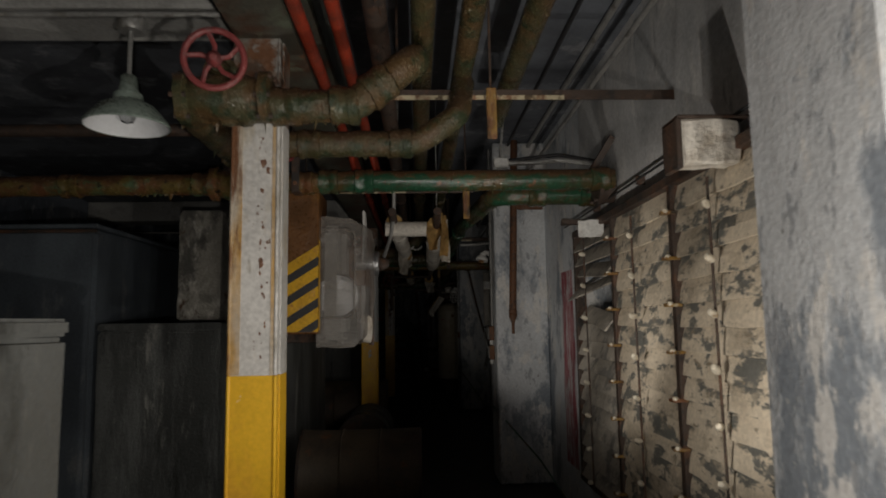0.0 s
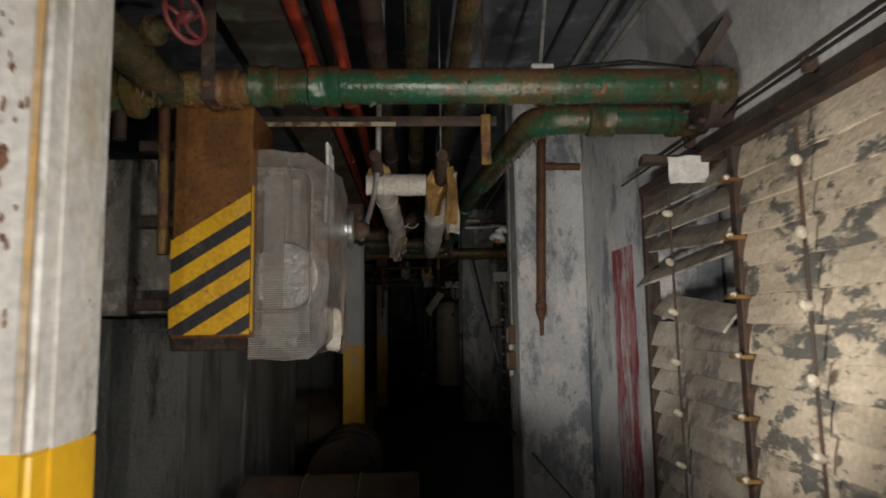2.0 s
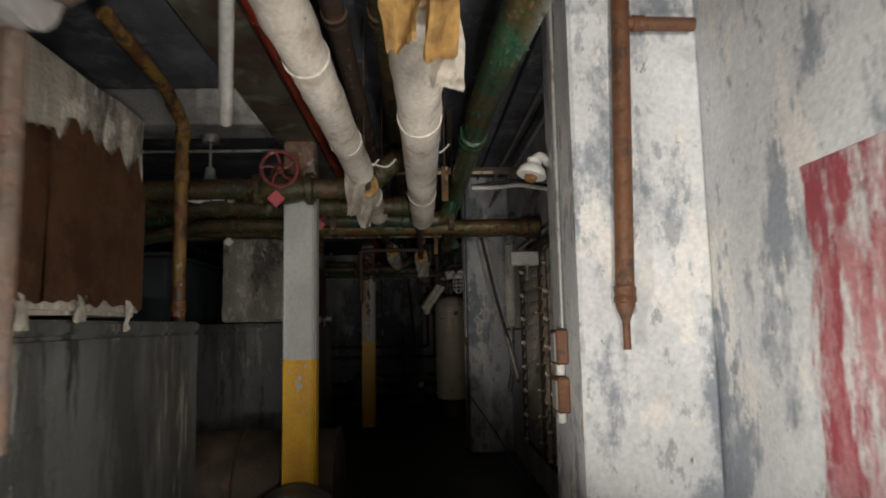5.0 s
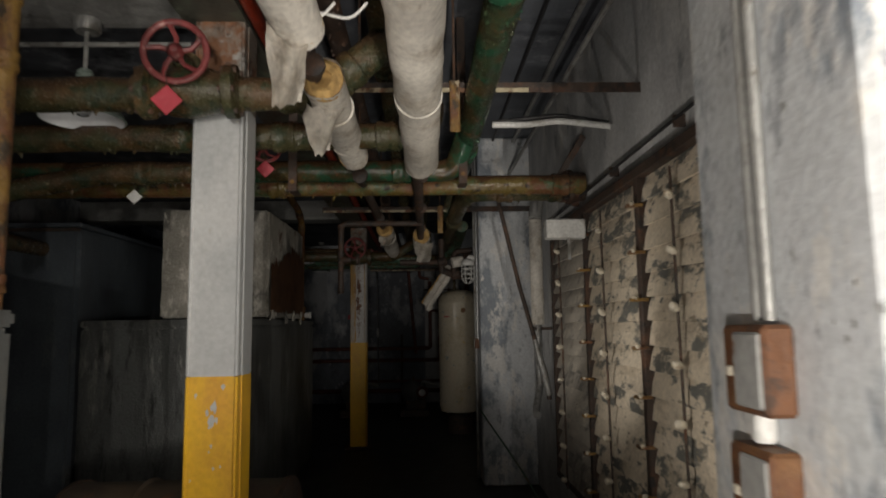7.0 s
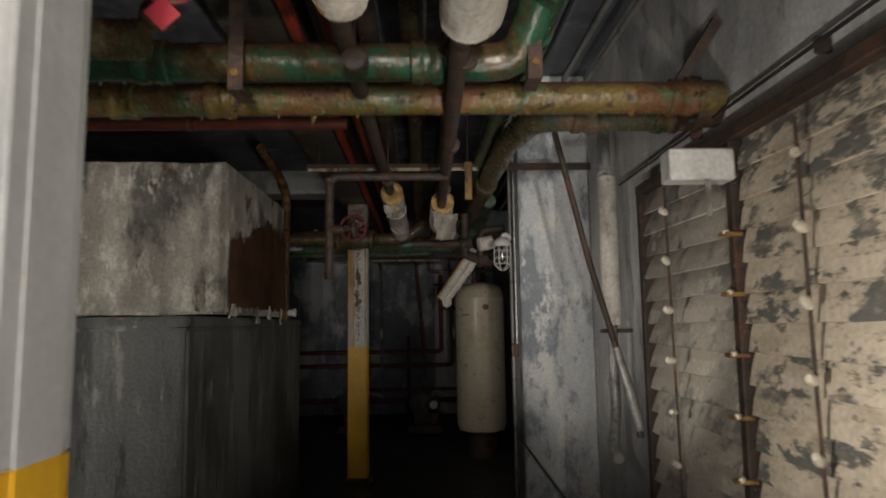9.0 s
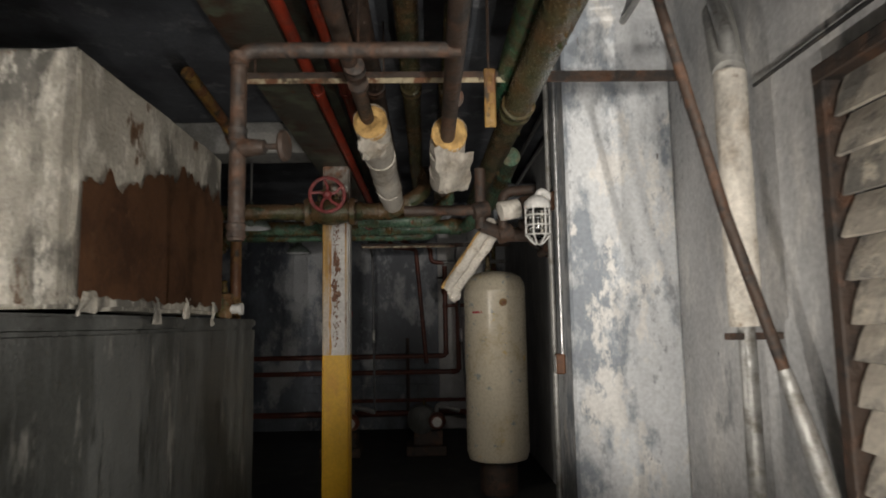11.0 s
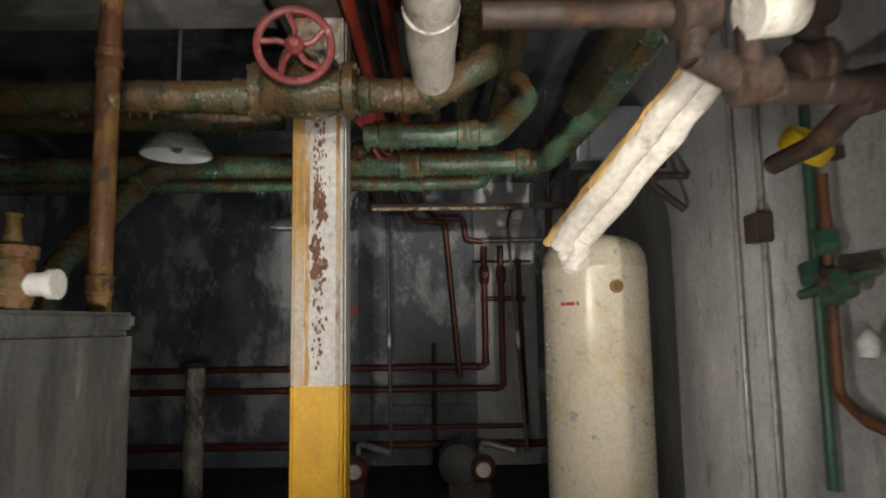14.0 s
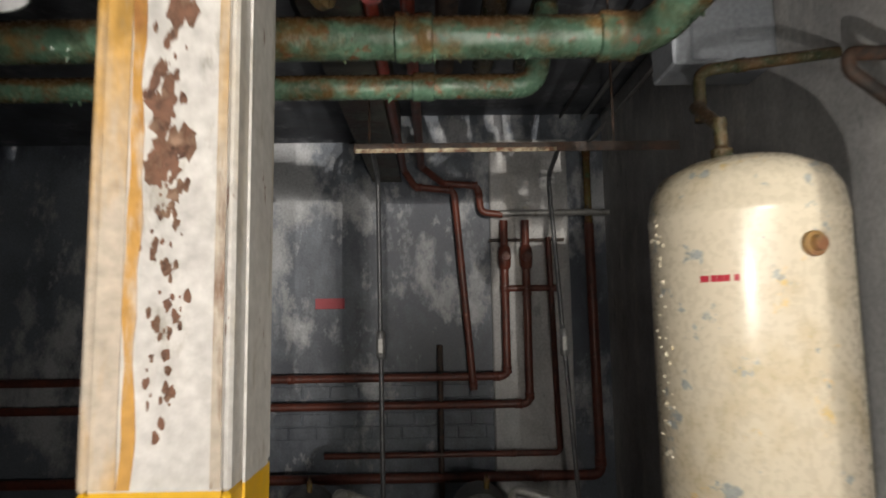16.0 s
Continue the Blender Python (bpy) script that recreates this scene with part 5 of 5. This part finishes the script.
for p in ((0, 0, 0.08), (0.13, 0.04, -0.04), (0.26, 0.06, 0.0), (0.4, 0.1, -0.04), (0.26, 0.06, 0.12), (0.6, 0.1, -0.04)):
    part("fitting", wobble(lathe(bmesh.new(), [(0.03, -0.045), (0.047, -0.04), (0.05, 0.0), (0.047, 0.04), (0.03, 0.045)], p, (1, 0.2, 0.3), 14), 0.005, 25), rust, mf, "", True)
part("lagging_stub", wobble(sweep(bmesh.new(), split([(0.1, -0.02, 0.07), (0.2, 0.0, 0.09)], 0.03), 0.05, 14), 0.005, 15), canvas, mf, "white lagging stub", True)

# ---- east wall of the last bay
for y in (12.5, 12.72):
    pipe([(1.12, y, 2.62), (1.12, y, 0.4)], 0.012, steel_grey, "grey conduit down the wall", name="conduit", group="conduits")
s = holder("switch_box", (1.1, 12.5, 1.63), "small rusty brown box on a wall conduit", "switch box", "switch boxes")
part("back", box(-0.03, 0.038, -0.05, 0.05, 0, 0.11, 0.005), rust, s)
yv = holder("yellow_funnel", (1.02, 12.02, 1.86), "bright yellow plastic funnel ring around a wall pipe", "funnel")
part("ring", lathe(bmesh.new(), [(0.05, -0.02), (0.075, -0.015), (0.08, 0.03), (0.07, 0.05), (0.05, 0.04)], (0, 0, 0), (0.3, -0.6, 0.7), 24), hat_yellow, yv, "", True)
part("insert", lathe(bmesh.new(), [(0.0, 0.03), (0.04, 0.03), (0.05, -0.01)], (0, 0, 0), (0.3, -0.6, 0.7), 18), white_metal, yv, "", True)
part("bracket", box(0.03, 0.118, -0.02, 0.02, -0.03, 0.01, 0.003), rust, yv)
gv = holder("valve_cluster", (1.06, 12.0, 1.42), "green painted valves and pipes on the wall", "valve cluster")
for pts in (((0, 0, 0.36), (0, 0, -0.30), (0.0, -0.12, -0.36), (0.0, -0.3, -0.38), (0.0, -0.32, -0.56)), ((0.03, 0.12, 1.1), (0.03, 0.12, -0.6)), ((-0.02, -0.25, 0.05), (0, 0.16, 0.0))):
    part("pipe", sweep(bmesh.new(), rounded(pts, 0.05), 0.017, 10), valve_green if len(pts) != 5 else rust_bright, gv, "", True)
for p in ((0, 0, 0.15), (0, 0, 0.0), (-0.02, -0.1, 0.02), (0, 0.1, 0.06), (0.0, -0.28, -0.38)):
    part("fitting", lathe(bmesh.new(), [(0.018, -0.04), (0.034, -0.03), (0.036, 0.03), (0.018, 0.04)], p, (0.2, 0.5, 0.8), 12), valve_green, gv, "", True)
part("lever", box(-0.04, -0.03, -0.28, -0.02, 0.05, 0.07, 0.002), rust, gv)
part("white_tag", lathe(bmesh.new(), [(0.0, -0.05), (0.025, -0.04), (0.03, 0.0), (0.0, 0.05)], (-0.02, -0.18, -0.14), (0, 0, 1), 12), white_metal, gv, "", True)
eb = holder("electric_enclosure", (0.9, 14.0, 2.3), "blue-grey sheet metal enclosure hung high on the wall", "electric box")
part("body", box(-0.17, 0.235, -0.12, 0.12, 0, 0.34, 0.008), grey_enclosure, eb)
part("lid", box(-0.10, 0.22, -0.132, -0.123, 0.01, 0.33, 0.006), grey_enclosure, eb)
pipe([(0.66, 13.5, 1.95), (0.66, 13.5, 2.12), (1.12, 13.5, 2.18)], 0.02, olive, "olive pipe from the tank top to the wall", [(1, 0.3)], bend=0.05)
pipe([(0.60, 13.24, 1.86), (0.61, 13.42, 1.97), (0.66, 13.5, 2.0)], 0.02, olive, "olive pipe joining the tank top", bend=0.05)
pipe([(1.12, 13.2, 2.05), (0.95, 13.2, 2.05), (0.95, 13.2, 2.0), (1.1, 13.2, 1.88)], 0.02, rust, "short rusty pipe loop on the wall", bend=0.03)

# ---- pipework on the end wall
YW = 16.33


def wall_pipe(pts, r, mat, lab, joints=()):
    return pipe([(x, YW, z) for x, z in pts], r, mat, lab, joints, group="end wall pipes", bend=r * 2)


wall_pipe([(-3.6, 0.93), (0.33, 0.93), (0.33, 2.08)], 0.030, oxide, "red-brown pipe along the end wall turning upward", [(0, 0.6), (0, 0.98), (1, 0.04), (1, 0.55), (1, 0.8)])
wall_pipe([(-3.6, 0.73), (0.49, 0.73), (0.49, 2.08)], 0.030, oxide, "red-brown pipe along the end wall turning upward", [(0, 0.5), (0, 0.98), (1, 0.04), (1, 0.6), (1, 0.82)])
wall_pipe([(-1.0, 0.38), (0.70, 0.38), (0.66, 1.95)], 0.022, oxide, "thin red-brown pipe on the end wall", [(0, 0.8)])
wall_pipe([(-3.6, 0.22), (0.99, 0.22), (0.97, 2.05)], 0.036, oxide, "red-brown pipe along the end wall turning upward", [(0, 0.9), (1, 0.05)])
wall_pipe([(0.97, 2.05), (0.97, 2.62)], 0.028, brassy, "olive brass upper length of a riser", [(0, 0.02), (0, 0.95)])
wall_pipe([(-0.16, 0.05), (-0.16, 1.16)], 0.02, rust, "dark upright pipe stub in front of the end wall", [(0, 0.85)])
pipe([(-0.41, 14.3, ZL + 0.026), (-0.41, 16.2, ZL + 0.026), (-0.33, YW - 0.06, 2.33), (-0.04, YW - 0.06, 2.3), (0.08, YW - 0.06, 0.84)], 0.026, oxide, "red-brown pipe dropping in a zigzag down the end wall", [(2, 0.1), (2, 0.9), (3, 0.97)], bend=0.06)
pipe([(-0.28, 14.3, ZL + 0.026), (-0.28, 16.1, ZL + 0.026), (-0.12, YW - 0.03, 2.36), (0.14, YW - 0.03, 2.34), (0.16, YW - 0.03, 2.14), (0.32, YW - 0.03, 2.12)], 0.026, oxide, "red-brown pipe dropping in a zigzag down the end wall", [(2, 0.9), (3, 0.3)], bend=0.06)
pipe([(0.3, YW - 0.03, 2.13), (1.12, YW - 0.03, 2.13)], 0.024, steel_grey, "grey pipe along the top of the end wall", [(0, 0.8)])
wall_pipe([(0.22, 1.93), (0.78, 1.93)], 0.012, rust, "thin support bar across risers")
wall_pipe([(0.33, 1.57), (0.70, 1.57)], 0.024, oxide, "short red-brown cross link between risers", [(0, 0.02), (0, 0.42), (0, 0.98)])
for x in (0.33, 0.49):
    v = holder("inline_valve", (x, YW - 0.01, 1.80), "red-brown painted valve on a riser", "valve", "riser valves")
    part("body", lathe(bmesh.new(), [(0.03, -0.09), (0.044, -0.07), (0.05, 0.0), (0.044, 0.07), (0.03, 0.09)], (0, 0, 0), (0, 0, 1), 14), oxide, v, "", True)
    part("bonnet", lathe(bmesh.new(), [(0.035, 0.02), (0.035, 0.06), (0.02, 0.065), (0.012, 0.1), (0.03, 0.105), (0.03, 0.115)], (0, 0, 0), (0, -1, 0), 12), oxide, v, "", True)
bm = bmesh.new()
for j in range(5):
    for i in range(12):
        z = 0.47 + 0.1 * j
        x = -1.5 + 0.21 * i + (0.1 if j % 2 else 0)
        box(x, x + 0.2, 16.485, 16.505, z, z + 0.09, 0.004, bm=bm)
tagged(part("bare_masonry", wobble(bm, 0.003, 20), plaster_blue, bpy.data.objects["wall_north"], "bare block courses showing through plaster"), kind="stuff")
thing("sign", box(-1.1, -0.88, 16.47, 16.498, 1.44, 1.52, 0.002), tag_red, "small red sign plate on the end wall", "sign")
dark_steel = material("dark_conduit_steel", (0.085, 0.088, 0.095), [((0.16, 0.165, 0.17), 15, 0.58, 0.05)], 0.35, metal=0.3)
# steel rods with turnbuckles in front of the end wall
for x, lean in ((-0.48, 0.02), (0.40, 0.10)):
    r0 = holder("conduit_rod", (x, 14.80, 2.12), "thin grey steel conduit with a bright coupling, hung from a support", "conduit", "hung conduits")
    part("rod", sweep(bmesh.new(), rounded([(0, -0.3, 0.02), (0, 0, -0.05), (lean, 0, -1.68)], 0.1), 0.012, 10), dark_steel, r0, "", True)
    part("coupling", lathe(bmesh.new(), [(0.014, -0.07), (0.022, -0.06), (0.022, 0.06), (0.014, 0.07)], (lean * 0.53, 0, -0.9), (0, 0, 1), 12), galv, r0, "", True)
    part("screw_face", box(lean * 0.53 - 0.012, lean * 0.53 + 0.012, -0.026, -0.02, -0.94, -0.87, 0.003), white_metal, r0)
# pumps
for x in (-0.86, 0.02):
    p = holder("pump", (x, 14.85, 0), "small floor pump with round grey motor and red-white face", "pump", "pumps")
    part("motor", lathe(bmesh.new(), [(0.0, -0.14), (0.10, -0.14), (0.145, -0.11), (0.145, 0.16), (0.1, 0.2), (0.0, 0.2)], (0, 0, 0.36), (0, 1, 0), 28), concrete, p, "", True)
    part("volute", wobble(lathe(bmesh.new(), [(0.0, -0.2), (0.06, -0.2), (0.085, -0.17), (0.09, -0.1), (0.07, -0.05)], (0.16, -0.02, 0.35), (0, 1, 0), 20), 0.004, 15), oxide, p, "red painted volute", True)
    part("face_plate", lathe(bmesh.new(), [(0.0, -0.21), (0.045, -0.208), (0.05, -0.2)], (0.16, -0.02, 0.35), (0, 1, 0), 16), white_metal, p, "white face plate", True)
    part("base", box(-0.16, 0.26, -0.16, 0.2, 0.0, 0.1, 0.01), rust, p)
    part("saddle", box(-0.08, 0.22, -0.1, 0.14, 0.1, 0.25, 0.01), rust, p)
    part("discharge", sweep(bmesh.new(), rounded([(0.16, 0.0, 0.4), (0.16, 0.0, 0.5), (0.4, -0.05, 0.44)], 0.05), 0.024, 10), steel_grey, p, "", True)
    part("eye_bolt", lathe(bmesh.new(), [(0.012, 0.49), (0.016, 0.54), (0.0, 0.58)], (0.03, 0, 0), (0, 0, 1), 10), brassy, p, "", True)
for x in (-2.0, -2.85):
    p = holder("pipe_post", (x, 15.2, 0), "crusted pale standpipe with a flanged cap", "standpipe", "standpipes")
    part("shaft", wobble(sweep(bmesh.new(), split([(0, 0, 0.0), (0, 0, 1.03)], 0.06), 0.075, 14), 0.006, 20), lag_box, p, "", True)
    part("cap", lathe(bmesh.new(), [(0.115, 1.03), (0.12, 1.04), (0.12, 1.07), (0.06, 1.09), (0.0, 1.09)], (0, 0, 0), (0, 0, 1), 18), rust, p, "", True)

# lumpy valve body on the brown pipe
wv = holder("pipe_valve", (-1.02, 3.58, 2.145), "corroded brown valve body bolted into a pipe", "valve")
part("body", wobble(lathe(bmesh.new(), [(0.07, -0.12), (0.095, -0.11), (0.095, -0.08), (0.075, -0.07), (0.09, 0.0), (0.075, 0.07), (0.095, 0.08), (0.095, 0.11), (0.07, 0.12)], (0, 0.03, 0), (1, 0, 0), 20), 0.008, 24), brassy, wv, "", True)
part("bonnet", wobble(lathe(bmesh.new(), [(0.06, 0.05), (0.06, 0.12), (0.04, 0.13), (0.03, 0.2), (0.05, 0.205), (0.05, 0.23), (0.0, 0.235)], (0, 0.03, 0), (0.1, -0.1, 1), 16), 0.006, 24), rust, wv, "", True)
part("drain", wobble(sweep(bmesh.new(), [(0.05, 0.03, -0.07), (0.05, 0.03, -0.17)], 0.022, 10), 0.003, 20), rust, wv, "", True)
